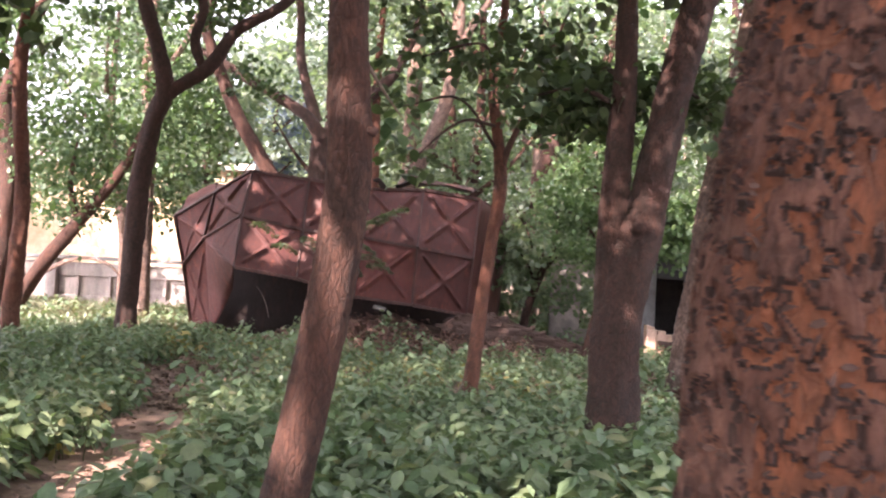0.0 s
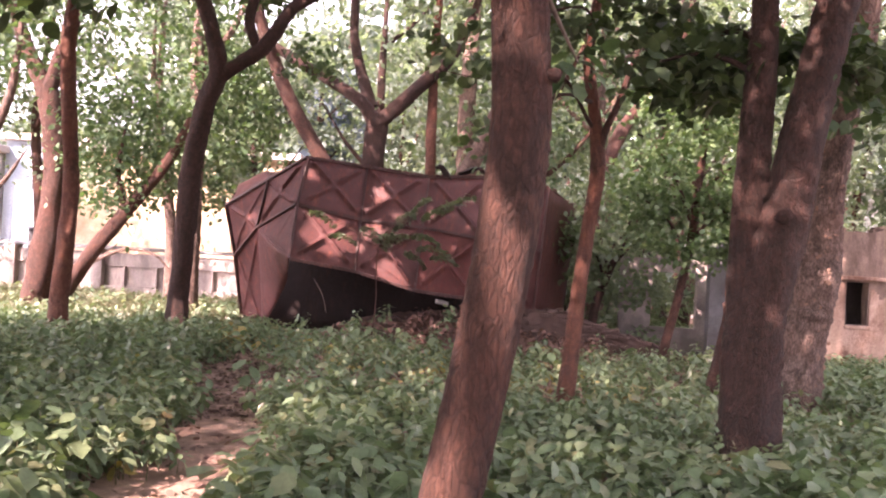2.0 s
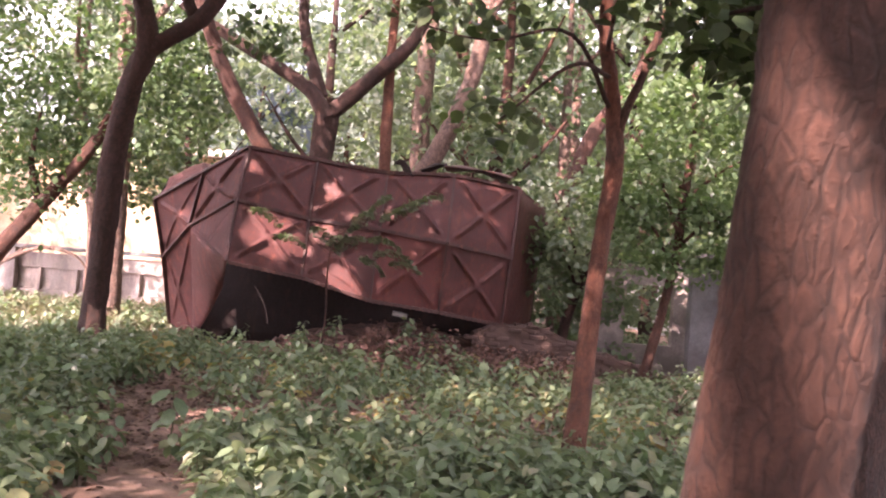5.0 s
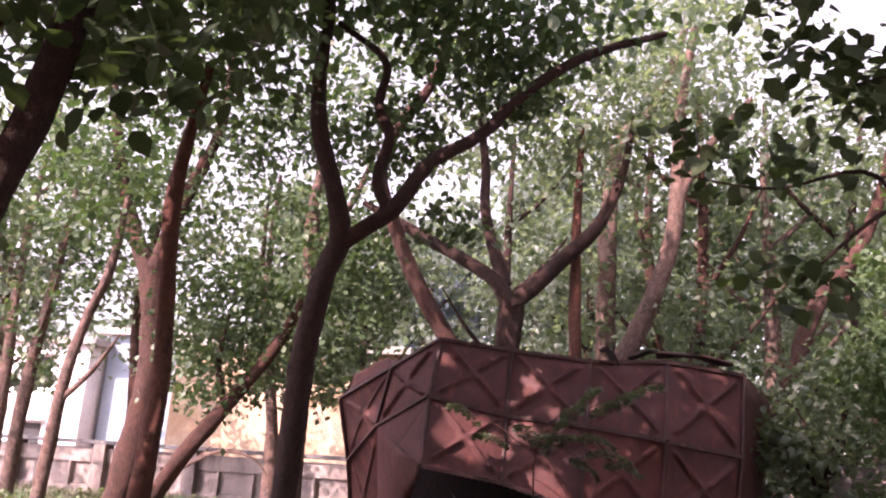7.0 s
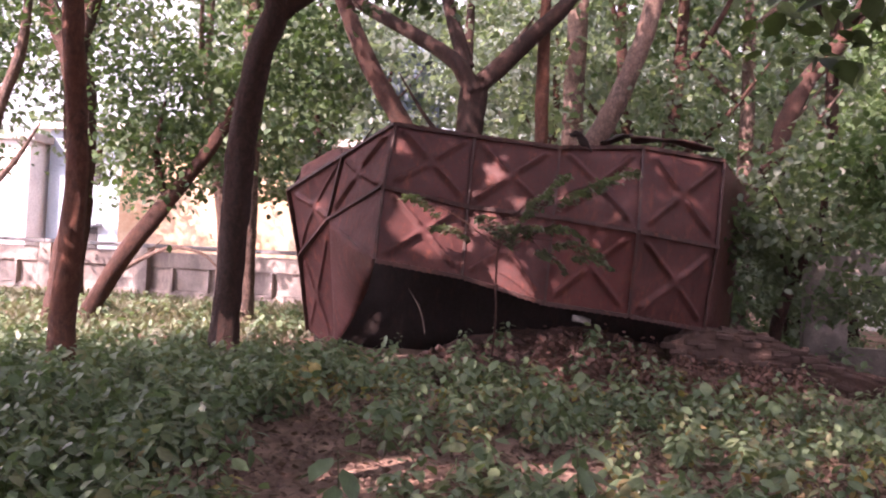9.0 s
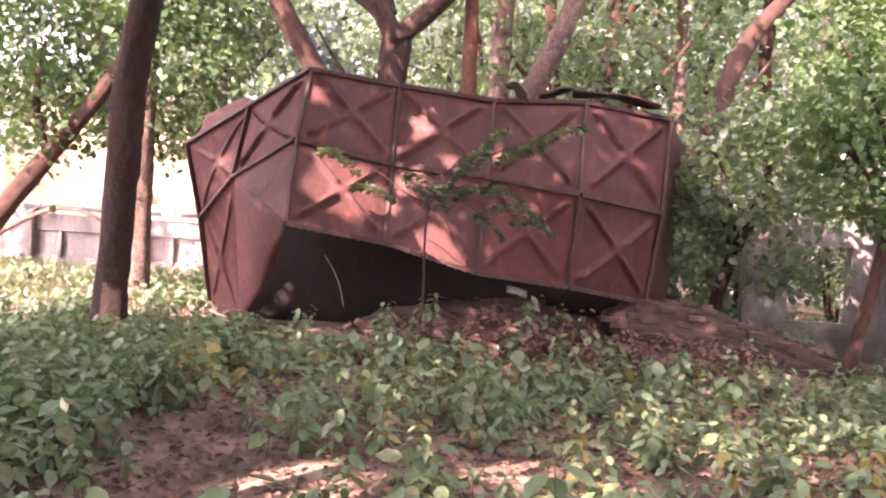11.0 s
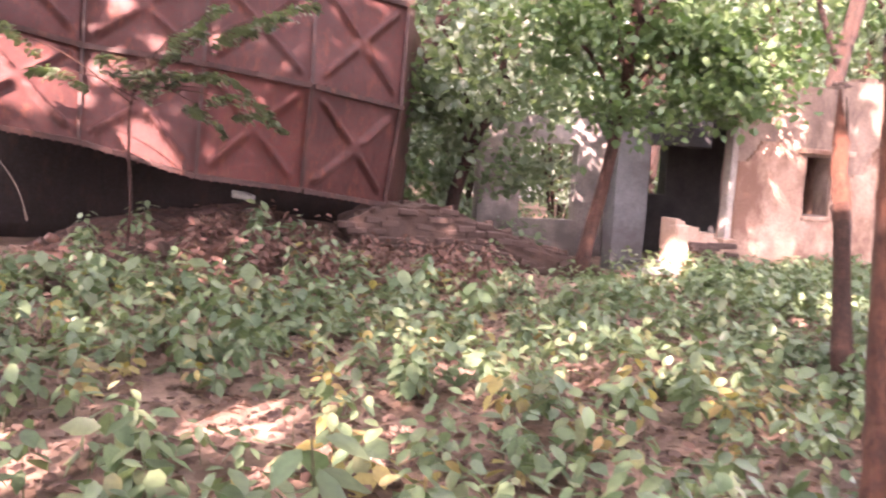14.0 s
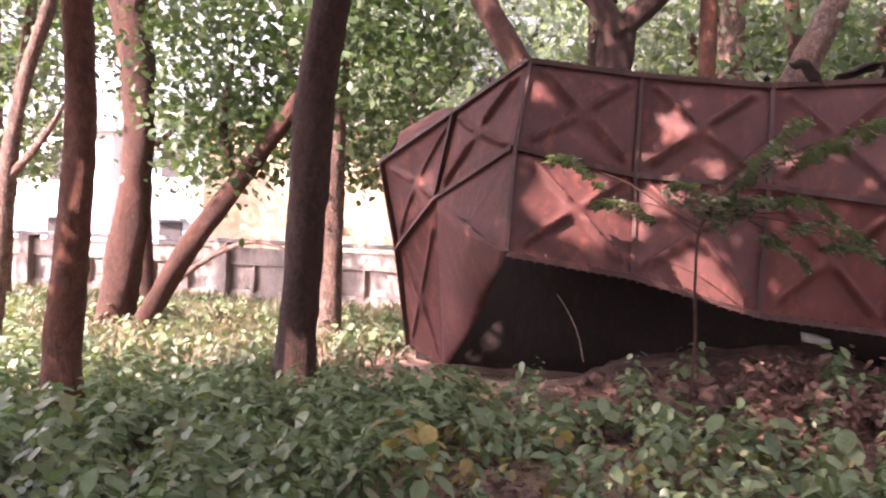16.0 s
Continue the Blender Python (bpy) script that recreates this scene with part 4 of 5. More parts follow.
def trees_behind():
    t = tree("thin_red_tree", (-1.42, 20.0, 0.1), "thin straight reddish tree behind the tank")
    limb("trunk", [(-1.4, 20, -0.1), (-1.42, 20, 3.07), (-1.48, 20, 5.39), (-1.48, 20, 6.36), (-1.42, 20, 8.8)], [0.15, 0.13, 0.12, 0.11, 0.06], M_BARK_RED, t, seed=17, sides=10)
    crown(t, [(-1.4, 20, 9.2, 1.4, 1.3, 1.2, 35)], 26, 0.15, M_LEAF_FAR, 108)
    t = tree("curved_tree", (-1.5, 19.0, 0.1), "grey-brown curved tree leaning out behind the tank")
    limb("trunk", [(-1.9, 19, -0.1), (-0.95, 19, 2.8), (-0.6, 19, 3.55), (-0.03, 19, 4.76), (0.39, 19, 6.11), (0.49, 19, 7.15), (0.55, 19, 8.71), (0.84, 19, 10.6)], [0.22, 0.2, 0.19, 0.18, 0.17, 0.15, 0.12, 0.07], M_BARK_PALE, t, seed=18, sides=12)
    limb("branch", [(0.45, 19, 6.8), (1.1, 19, 8.0), (1.9, 19, 9.0)], [0.12, 0.09, 0.05], M_BARK_PALE, t, seed=181, sides=8)
    crown(t, [(0.9, 19, 9.9, 2.2, 1.8, 1.6, 70), (1.0, 19.3, 4.9, 0.8, 0.7, 0.6, 10)], 26, 0.15, M_LEAF_FAR, 109)
    t = tree("tall_tree", (-0.9, 24.0, 0.0), "tall bent grey tree farther back in the wood")
    limb("trunk", [(-0.9, 24, -0.1), (-0.82, 24, 4.0), (-0.78, 24, 8.09), (-0.64, 24, 9.8), (0.22, 24, 11.07), (0.8, 24, 12.21), (1.24, 24, 13.8)], [0.3, 0.27, 0.22, 0.2, 0.18, 0.15, 0.08], M_BARK_PALE, t, seed=19, sides=10)
    crown(t, [(0.8, 24, 13.0, 2.6, 2.2, 1.8, 70)], 26, 0.18, M_LEAF_FAR, 110)
    t = tree("diagonal_tree", (1.2, 17.9, 0.0), "grey tree leaning diagonally beside the tank end")
    limb("trunk", [(0.95, 18.55, -0.1), (1.35, 18.5, 0.7), (1.8, 18.5, 2.1), (2.4, 18.5, 3.45), (2.85, 18.5, 4.75), (3.55, 18.5, 5.7), (3.95, 18.5, 6.6), (4.3, 18.5, 8.0)], [0.18, 0.17, 0.16, 0.15, 0.14, 0.13, 0.11, 0.06], M_BARK, t, seed=20, sides=12)
    crown(t, [(4.2, 18.6, 8.0, 1.8, 1.6, 1.3, 60)], 26, 0.15, M_LEAF_FAR, 111)
    t = tree("bushy_tree", (2.75, 17.3, 0.0), "bushy small tree with drooping green leaves by the tank")
    limb("trunk", [(2.2, 17.3, -0.1), (2.3, 17.3, 0.8), (2.55, 17.3, 1.6), (2.9, 17.3, 2.6), (2.8, 17.3, 3.6)], [0.1, 0.09, 0.08, 0.06, 0.03], M_BARK_DARK, t, seed=23, sides=10)
    for k, (ex, ez) in enumerate(((1.7, 2.2), (3.4, 2.3), (1.9, 3.2), (3.5, 3.3))):
        limb("branch", [(2.5, 17.3, 1.4 + 0.2 * k), ((2.6 + ex) / 2, 17.2, (1.6 + ez) / 2 + 0.2), (ex, 17.1, ez)], [0.035, 0.025, 0.012], M_BARK_DARK, t, seed=230 + k, sides=6)
    crown(t, [(2.6, 17.2, 2.7, 1.05, 0.8, 1.15, 62), (2.9, 17.3, 1.5, 0.8, 0.6, 0.6, 16), (1.9, 17.2, 2.0, 0.45, 0.4, 0.7, 12)], 26, 0.14, M_LEAF_FAR, 112, 0.24)


def tree_m():
    t = tree("dark_leafy_tree", (3.38, 15.3, 0.0), "young tree with dense dark foliage in front of the ruin")
    limb("trunk", [(3.3, 15.3, -0.1), (3.36, 15.3, 0.3), (3.54, 15.3, 1.17), (3.71, 15.3, 2.12), (3.82, 15.3, 3.35), (3.88, 15.3, 4.07), (3.8, 15.3, 5.4)], [0.1, 0.085, 0.08, 0.075, 0.065, 0.06, 0.03], M_BARK, t, seed=24, sides=12)
    for k, (ex, ez) in enumerate(((2.7, 3.0), (4.7, 2.9), (2.9, 4.0), (4.9, 3.9), (4.4, 2.5))):
        limb("branch", [(3.7, 15.3, 1.9 + 0.35 * k), ((3.75 + ex) / 2, 15.2, (2.0 + 0.3 * k + ez) / 2 + 0.15), (ex, 15.1, ez)], [0.035, 0.025, 0.012], M_BARK, t, seed=240 + k, sides=6)
    crown(t, [(3.8, 15.2, 3.55, 1.4, 1.0, 1.15, 84), (4.6, 15.0, 2.75, 0.75, 0.5, 0.4, 26), (2.9, 15.2, 2.75, 0.5, 0.5, 0.5, 20), (3.9, 15.3, 5.0, 1.2, 1.0, 0.8, 50), (4.7, 14.9, 2.3, 0.75, 0.4, 0.3, 24), (5.4, 15.0, 2.9, 0.6, 0.4, 0.6, 24), (3.7, 15.0, 2.1, 0.6, 0.4, 0.3, 14)], 30, 0.12, M_LEAF_MID, 113, 0.26)


def tree_s():
    t = tree("slender_tree", (1.0, 8.2, 0.0), "slender kinked tree with a reddish lower trunk")
    Q = limb("trunk", [(0.99, 8.19, -0.15), (1.04, 8.25, 0.35), (1.10, 8.38, 1.1), (1.19, 8.52, 1.95), (1.27, 8.6, 2.6), (1.21, 8.65, 3.2), (1.13, 8.7, 3.7), (1.23, 8.7, 4.8), (1.08, 8.7, 6.5)],
             [0.1, 0.085, 0.08, 0.078, 0.08, 0.06, 0.055, 0.05, 0.03], M_BARK_RED, t, flare=0.25, seed=25, step=0.06)
    limb("branch", [(1.25, 8.6, 2.65), (1.34, 8.6, 3.04), (1.45, 8.6, 3.3), (1.54, 8.6, 3.6), (1.94, 8.6, 4.6)], [0.045, 0.042, 0.036, 0.03, 0.015], M_BARK, t, seed=26, sides=8)
    # the second and third clumps are unseen, added to block sun
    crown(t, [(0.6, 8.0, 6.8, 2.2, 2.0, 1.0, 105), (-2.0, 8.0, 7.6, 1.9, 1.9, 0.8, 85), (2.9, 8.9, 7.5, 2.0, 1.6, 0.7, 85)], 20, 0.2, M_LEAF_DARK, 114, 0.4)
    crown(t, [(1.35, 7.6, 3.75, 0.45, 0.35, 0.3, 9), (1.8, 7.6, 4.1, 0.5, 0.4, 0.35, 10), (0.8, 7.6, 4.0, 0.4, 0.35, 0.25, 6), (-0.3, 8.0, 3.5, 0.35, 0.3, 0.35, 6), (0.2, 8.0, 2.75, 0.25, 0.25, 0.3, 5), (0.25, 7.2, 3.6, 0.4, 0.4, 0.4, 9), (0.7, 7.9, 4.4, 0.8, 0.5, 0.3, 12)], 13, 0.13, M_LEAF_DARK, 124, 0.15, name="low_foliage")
    for q in ([(1.22, 8.64, 3.0), (0.7, 8.1, 3.5), (0.1, 8.0, 3.35), (-0.5, 8.0, 3.45)], [(1.2, 8.66, 3.3), (0.75, 8.0, 3.2), (0.25, 8.0, 2.75)], [(1.16, 8.69, 3.5), (1.0, 7.8, 4.0), (0.3, 7.3, 3.7)]):
        limb("bough", q, [0.022, 0.016, 0.008, 0.004][:len(q)], M_BARK_DARK, t, seed=251, sides=6)


def tree_p():
    t = tree("snapped_sapling", (3.02, 10.6, -0.05), "snapped dead sapling with a bare orange upper stem")
    limb("trunk", [(3.06, 10.55, -0.15), (3.05, 10.67, 0.15), (3.14, 10.83, 0.5), (3.24, 10.99, 0.85), (3.33, 11.14, 1.16), (3.33, 11.17, 1.24)], [0.10, 0.075, 0.064, 0.062, 0.068, 0.074], M_BARK, t, seed=27, step=0.04, flare=0.3)
    limb("broken_stem", [(3.33, 11.14, 1.12), (3.37, 11.2, 1.3), (3.37, 11.26, 1.5), (3.41, 11.32, 1.68), (3.43, 11.38, 1.9), (3.46, 11.44, 2.1)], [0.056, 0.064, 0.052, 0.056, 0.03, 0.01], M_BARK_RED, t, seed=28, step=0.04, bumps=0.13)
    limb("splinter", [(3.43, 11.28, 1.45), (3.47, 11.33, 1.75), (3.48, 11.39, 2.05)], [0.02, 0.014, 0.004], M_BARK_DARK, t, seed=281, step=0.05, sides=6)


def tree_g():
    t = tree("thick_tree", (4.0, 10.52, -0.05), "thick leaning grey-brown tree with flaking patches")
    limb("trunk", [(3.96, 10.52, -0.3), (4.02, 10.52, 0.2), (4.10, 10.54, 0.9), (4.20, 10.56, 1.5), (4.26, 10.57, 2.3), (4.40, 10.6, 3.3), (4.65, 10.6, 4.6), (4.8, 10.6, 6.6)], [0.34, 0.30, 0.262, 0.26, 0.235, 0.21, 0.17, 0.09], M_BARK_PALE, t, flare=0.25, seed=29, step=0.04, sides=28)
    limb("collar", [(4.135, 10.54, 1.10), (4.15, 10.545, 1.16), (4.16, 10.55, 1.22)], [0.255, 0.29, 0.255], M_BARK_PALE, t, seed=291, step=0.02, sides=28, bumps=0.03)
    r = np.random.default_rng(292)
    n = 340
    zz = r.uniform(0.1, 2.9, n)
    a = r.uniform(0, 6.28, n)
    cx = np.interp(zz, [0.2, 0.9, 1.5, 2.3, 3.3], [4.02, 4.10, 4.20, 4.26, 4.40])
    rad = np.interp(zz, [0.2, 0.9, 1.5, 2.3, 3.3], [0.31, 0.262, 0.26, 0.235, 0.21])
    P = np.stack([cx + rad * np.cos(a), 10.55 + rad * np.sin(a), zz], -1)
    flakes = leaves("flaking_bark", P, a + r.normal(0, 0.4, n) + 1.57, r.normal(0.4, 0.6, n), r.uniform(0.03, 0.09, n), np.full(n, 1.2), M_FLAKE_PALE, t, r.normal(1.2, 0.3, n))
    tagged(flakes, kind="stuff")
    crown(t, [(4.8, 10.5, 7.0, 2.4, 2.4, 1.2, 90), (4.55, 9.6, 3.75, 0.5, 0.4, 0.4, 12)], 22, 0.2, M_LEAF, 115)


def tree_d():
    t = tree("twin_stem_tree", (2.27, 6.4, 0.0), "sturdy brown tree dividing into two stems above a knot")
    limb("trunk", [(2.25, 6.4, -0.2), (2.26, 6.4, 0.24), (2.29, 6.4, 1.24), (2.44, 6.4, 2.0), (2.62, 6.4, 2.95), (2.8, 6.4, 3.75), (3.1, 6.4, 5.2), (3.2, 6.4, 7.0)], [0.25, 0.225, 0.2, 0.19, 0.165, 0.15, 0.12, 0.07], M_BARK_DARK, t, flare=0.25, seed=30, step=0.05, sides=20)
    limb("stem", [(2.2, 6.46, 1.0), (2.2, 6.47, 1.8), (2.22, 6.48, 2.4), (2.26, 6.5, 3.3), (2.27, 6.5, 3.94), (2.1, 6.6, 5.4)], [0.13, 0.13, 0.125, 0.11, 0.1, 0.06], M_BARK_DARK, t, seed=31, step=0.06)
    bm = bmesh.new()
    bmesh.ops.create_uvsphere(bm, u_segments=12, v_segments=8, radius=0.07)
    for v in bm.verts:
        v.co = Vector((v.co.x, v.co.y * 0.6, v.co.z * 0.8)) + noise.noise_vector(v.co * 20) * 0.012 + Vector((2.38 - 2.27, 6.21 - 6.4, 2.02))
    part("knot", bm, M_BARK_DARK, t, "dark round branch scar", True)
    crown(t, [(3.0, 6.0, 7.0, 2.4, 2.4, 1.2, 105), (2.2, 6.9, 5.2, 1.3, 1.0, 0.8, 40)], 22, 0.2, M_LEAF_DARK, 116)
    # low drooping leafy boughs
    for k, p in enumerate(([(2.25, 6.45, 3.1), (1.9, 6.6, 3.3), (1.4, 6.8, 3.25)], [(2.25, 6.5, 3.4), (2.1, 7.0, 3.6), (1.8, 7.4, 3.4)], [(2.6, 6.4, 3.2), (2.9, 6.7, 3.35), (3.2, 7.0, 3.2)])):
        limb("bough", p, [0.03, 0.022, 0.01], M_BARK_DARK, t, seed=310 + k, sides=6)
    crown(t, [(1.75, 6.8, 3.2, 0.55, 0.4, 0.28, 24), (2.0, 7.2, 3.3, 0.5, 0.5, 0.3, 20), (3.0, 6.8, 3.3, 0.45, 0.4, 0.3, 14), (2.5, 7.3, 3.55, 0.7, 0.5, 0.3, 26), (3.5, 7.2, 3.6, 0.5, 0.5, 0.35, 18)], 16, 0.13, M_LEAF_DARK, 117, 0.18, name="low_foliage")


def tree_b():
    t = tree("rough_barked_tree", (0.1, 2.6, 0.0), "leaning rough-barked brown tree beside the trodden path")
    limb("trunk", [(0.0, 2.6, -0.2), (0.08, 2.6, 0.2), (0.19, 2.6, 0.75), (0.27, 2.6, 1.2), (0.32, 2.6, 1.6), (0.345, 2.6, 2.0), (0.33, 2.6, 2.3), (0.31, 2.6, 2.6), (0.35, 2.6, 3.6), (0.2, 2.6, 5.4), (0.4, 2.6, 7.0)],
         [0.14, 0.115, 0.104, 0.1, 0.1, 0.098, 0.095, 0.09, 0.085, 0.07, 0.05], M_BARK, t, flare=0.2, seed=34, step=0.025, sides=26, bumps=0.035)
    bm = bmesh.new()
    bmesh.ops.create_icosphere(bm, subdivisions=2, radius=0.03)
    for v in bm.verts:
        v.co = Vector((v.co.x * 1.1, v.co.y, v.co.z * 0.8)) + noise.noise_vector(v.co * 30) * 0.01 + Vector((0.445 - 0.1, -0.03, 2.14))
    part("branch_stub", bm, M_BARK_DARK, t, "", True)
    # the second clump, unseen overhead, is added to block sun
    crown(t, [(0.0, 2.8, 7.0, 2.4, 2.2, 1.0, 120), (-1.6, 4.6, 7.4, 2.0, 2.0, 0.8, 85)], 20, 0.2, M_LEAF, 118)
    limb("twig", [(0.37, 2.6, 2.5), (0.47, 2.75, 2.36), (0.55, 2.9, 2.27)], [0.012, 0.008, 0.004], M_TWIG, t, seed=35, sides=6)
    r = np.random.default_rng(4)
    n = 16
    P = np.array([0.53, 2.88, 2.27]) + r.normal(0, 1, (n, 3)) * np.array([0.06, 0.06, 0.05])
    leaves("low_leaves", P, r.uniform(0, 6.28, n), r.normal(-0.6, 0.3, n), r.uniform(0.07, 0.12, n), np.full(n, 1.3), M_LEAF, t)


def tree_n():
    t = tree("flaky_barked_tree", (1.25, -0.13, 0.0), "thick tree with flaking red-brown bark")
    line = [(1.16, -0.13, -0.2), (1.22, -0.13, 0.5), (1.282, -0.13, 1.26), (1.30, -0.13, 1.57), (1.345, -0.13, 1.88), (1.45, -0.13, 2.6)]
    V, F, Q = tube(line, [0.17, 0.145, 0.125, 0.118, 0.112, 0.105], flare=0.2, seed=36, step=0.0045, sides=180, bumps=0.0)
    axis = np.repeat(Q, 180, axis=0)
    out = V - axis
    out /= np.linalg.norm(out, axis=1)[:, None]
    lift, skin = np.empty(len(V)), np.empty(len(V))
    for k, p in enumerate(V):
        v = Vector(p)
        w = v + noise.noise_vector(v * 14) * 0.016
        plate = noise.noise(Vector((w.x, w.y, w.z * 0.62)) * 46) + 0.55 * noise.noise(w * 110)
        broad = noise.noise(v * 9)
        skin[k] = min(1.0, max(0.0, (plate + 0.30 * broad + 0.06) / 0.2))
        lift[k] = 0.011 * skin[k] + 0.003 * noise.noise(w * 150) + 0.006 * broad
    V = V + out * (lift - 0.003)[:, None]
    trunk = tri_mesh("trunk", V - np.array(t.location), F, M_BARK_NEAR, t, True)
    trunk.data.materials.append(M_BARK_UNDER)
    trunk.data.materials.append(M_BARK_DARK)
    # where the outer bark has fallen the red inner bark shows
    fine = np.array([noise.noise(Vector(p) * 5) for p in V])
    face = skin[F].mean(1)
    slot = np.where(face < 0.3, np.where(fine[F].mean(1) > -0.05, 1, 0), np.where(face < 0.72, 2, 0))
    trunk.data.polygons.foreach_set("material_index", slot.astype(np.int32))
    limb("upper_trunk", [(1.44, -0.13, 2.5), (1.55, -0.12, 3.4), (1.7, -0.1, 5.0), (1.9, 0.2, 7.0)], [0.105, 0.098, 0.09, 0.06], M_BARK_NEAR, t, seed=37, step=0.05, sides=24, bumps=0.03)
    # curled flakes of bark
    r = np.random.default_rng(8)
    n = 1700
    zz = r.uniform(0.6, 2.5, n)
    a = r.uniform(0, 6.28, n)
    cx = np.interp(zz, [0.5, 1.26, 1.57, 1.88, 2.6], [1.22, 1.282, 1.30, 1.345, 1.45])
    rad = np.interp(zz, [0.5, 1.26, 1.57, 1.88, 2.6], [0.145, 0.125, 0.118, 0.112, 0.105]) + 0.002
    P = np.stack([cx + rad * np.cos(a), -0.13 + rad * np.sin(a), zz], -1)
    flakes = leaves("flaking_bark", P, a + r.normal(0, 0.5, n) + 1.57, r.normal(0.2, 0.7, n), r.uniform(0.010, 0.030, n), r.uniform(0.4, 1.0, n), M_FLAKE, t, r.normal(1.2, 0.3, n))
    tagged(flakes, kind="stuff")
    crown(t, [(1.9, 0.4, 7.4, 2.4, 2.4, 1.0, 110), (2.4, -2.0, 6.8, 2.0, 2.0, 0.9, 75)], 20, 0.2, M_LEAF, 119)


def tree_t():
    t = tree("overhanging_tree", (-5.0, 6.6, 0.0), "dark tree leaning over the path with big leaves")
    limb("trunk", [(-5.0, 6.6, -0.2), (-4.9, 6.7, 1.2), (-4.62, 6.95, 2.8), (-4.43, 7.0, 3.55), (-4.28, 7.0, 4.25), (-4.0, 7.0, 6.0)], [0.16, 0.14, 0.12, 0.11, 0.1, 0.06], M_BARK_DARK, t, flare=0.2, seed=45, step=0.08)
    # the last three clumps are out of view, added to shade the tank
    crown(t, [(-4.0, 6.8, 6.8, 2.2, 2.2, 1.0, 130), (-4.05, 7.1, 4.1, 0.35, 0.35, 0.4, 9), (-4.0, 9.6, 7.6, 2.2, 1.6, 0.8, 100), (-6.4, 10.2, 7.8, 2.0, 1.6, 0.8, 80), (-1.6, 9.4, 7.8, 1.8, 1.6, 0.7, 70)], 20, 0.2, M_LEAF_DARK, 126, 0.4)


def tree_l():
    t = tree("thin_grey_tree", (-10.8, 17.0, 0.0), "thin grey tree forking low at the edge of the clearing")
    limb("trunk", [(-10.85, 17, -0.2), (-10.76, 17, 1.29), (-10.66, 17, 2.76), (-10.44, 17, 3.76), (-10.14, 17, 4.67), (-10.0, 17, 6.2)], [0.14, 0.12, 0.11, 0.1, 0.09, 0.05], M_BARK_PALE, t, seed=70, sides=10)
    limb("branch", [(-10.72, 17, 2.2), (-10.2, 17, 2.75), (-9.7, 17, 3.5)], [0.06, 0.05, 0.02], M_BARK_PALE, t, seed=71, sides=8)
    crown(t, [(-10.2, 17, 6.4, 1.6, 1.4, 1.2, 50)], 22, 0.17, M_LEAF, 127)


for f in (tree_l, tree_t, tree_a, tree_h, tree_e, tree_slant, tree_pale, tree_c, tree_i, trees_behind, tree_m, tree_s, tree_p, tree_g, tree_d, tree_b, tree_n):
    f()


# ---- shrub in front of the tank, yellow plant ----
def tank_shrub():
    t = tree("feathery_sapling", (-1.8, 14.3, 0.35), "thin sapling with feathery flat leaf sprays before the tank", "sapling")
    limb("stem", [(-1.8, 14.3, 0.2), (-1.76, 14.3, 0.9), (-1.78, 14.3, 1.35), (-1.74, 14.3, 1.85), (-1.6, 14.3, 2.1)], [0.017, 0.015, 0.013, 0.011, 0.007], M_BARK, t, seed=41, sides=8, step=0.05)
    # flat sprays: tip x, tip z, length of the leafy part
    sprays = [(-3.0, 2.34, 0.55), (-2.6, 1.93, 0.5), (-2.0, 2.1, 0.35), (-1.25, 2.0, 0.5), (-1.4, 2.2, 0.35), (-0.55, 1.72, 0.6), (-0.4, 1.55, 0.5), (-0.95, 1.48, 0.45), (-0.45, 2.62, 0.6), (-0.15, 2.7, 0.55), (-0.95, 2.68, 0.45), (-1.15, 2.38, 0.4), (-0.7, 2.45, 0.4), (-0.75, 1.9, 0.5), (-1.6, 1.75, 0.3)]
    r = np.random.default_rng(13)
    P, Y, R = [], [], []
    for k, (ex, ez, ln) in enumerate(sprays):
        y1 = 14.3 + r.uniform(-0.45, 0.2)
        start = np.array([-1.75 + 0.06 * (k % 3), 14.3, 1.72 + 0.03 * k])
        tip = np.array([ex, y1, ez])
        midp = (start + tip) / 2 + np.array([0, 0, 0.12])
        limb("twig", [tuple(start), tuple(midp), tuple(tip)], [0.008, 0.005, 0.002], M_BARK, t, seed=400 + k, sides=5)
        aim = tip - start
        aim /= np.linalg.norm(aim)
        side = np.cross(aim, [0, 0, 1])
        side /= np.linalg.norm(side)
        m = 170
        s = r.uniform(0, 1, m)
        w = r.uniform(-1, 1, m) * 0.28 * np.sin(np.pi * np.clip(s * 0.85 + 0.12, 0, 1))
        P.append(tip - aim * ln * (1 - s)[:, None] + side * w[:, None] + np.array([0, 0, 1]) * (r.normal(0, 0.018, m) + 0.10 * np.sin(np.pi * s) - 0.25 * np.abs(w))[:, None])
        Y.append(math.atan2(aim[1], aim[0]) + np.sign(w) * r.uniform(0.5, 1.3, m))
    P, Y = np.concatenate(P), np.concatenate(Y)
    n = len(P)
    leaves("foliage", P, Y, r.normal(-0.15, 0.22, n), r.uniform(0.05, 0.10, n), np.full(n, 1.0), M_SPRAY, t, r.normal(0, 0.25, n))


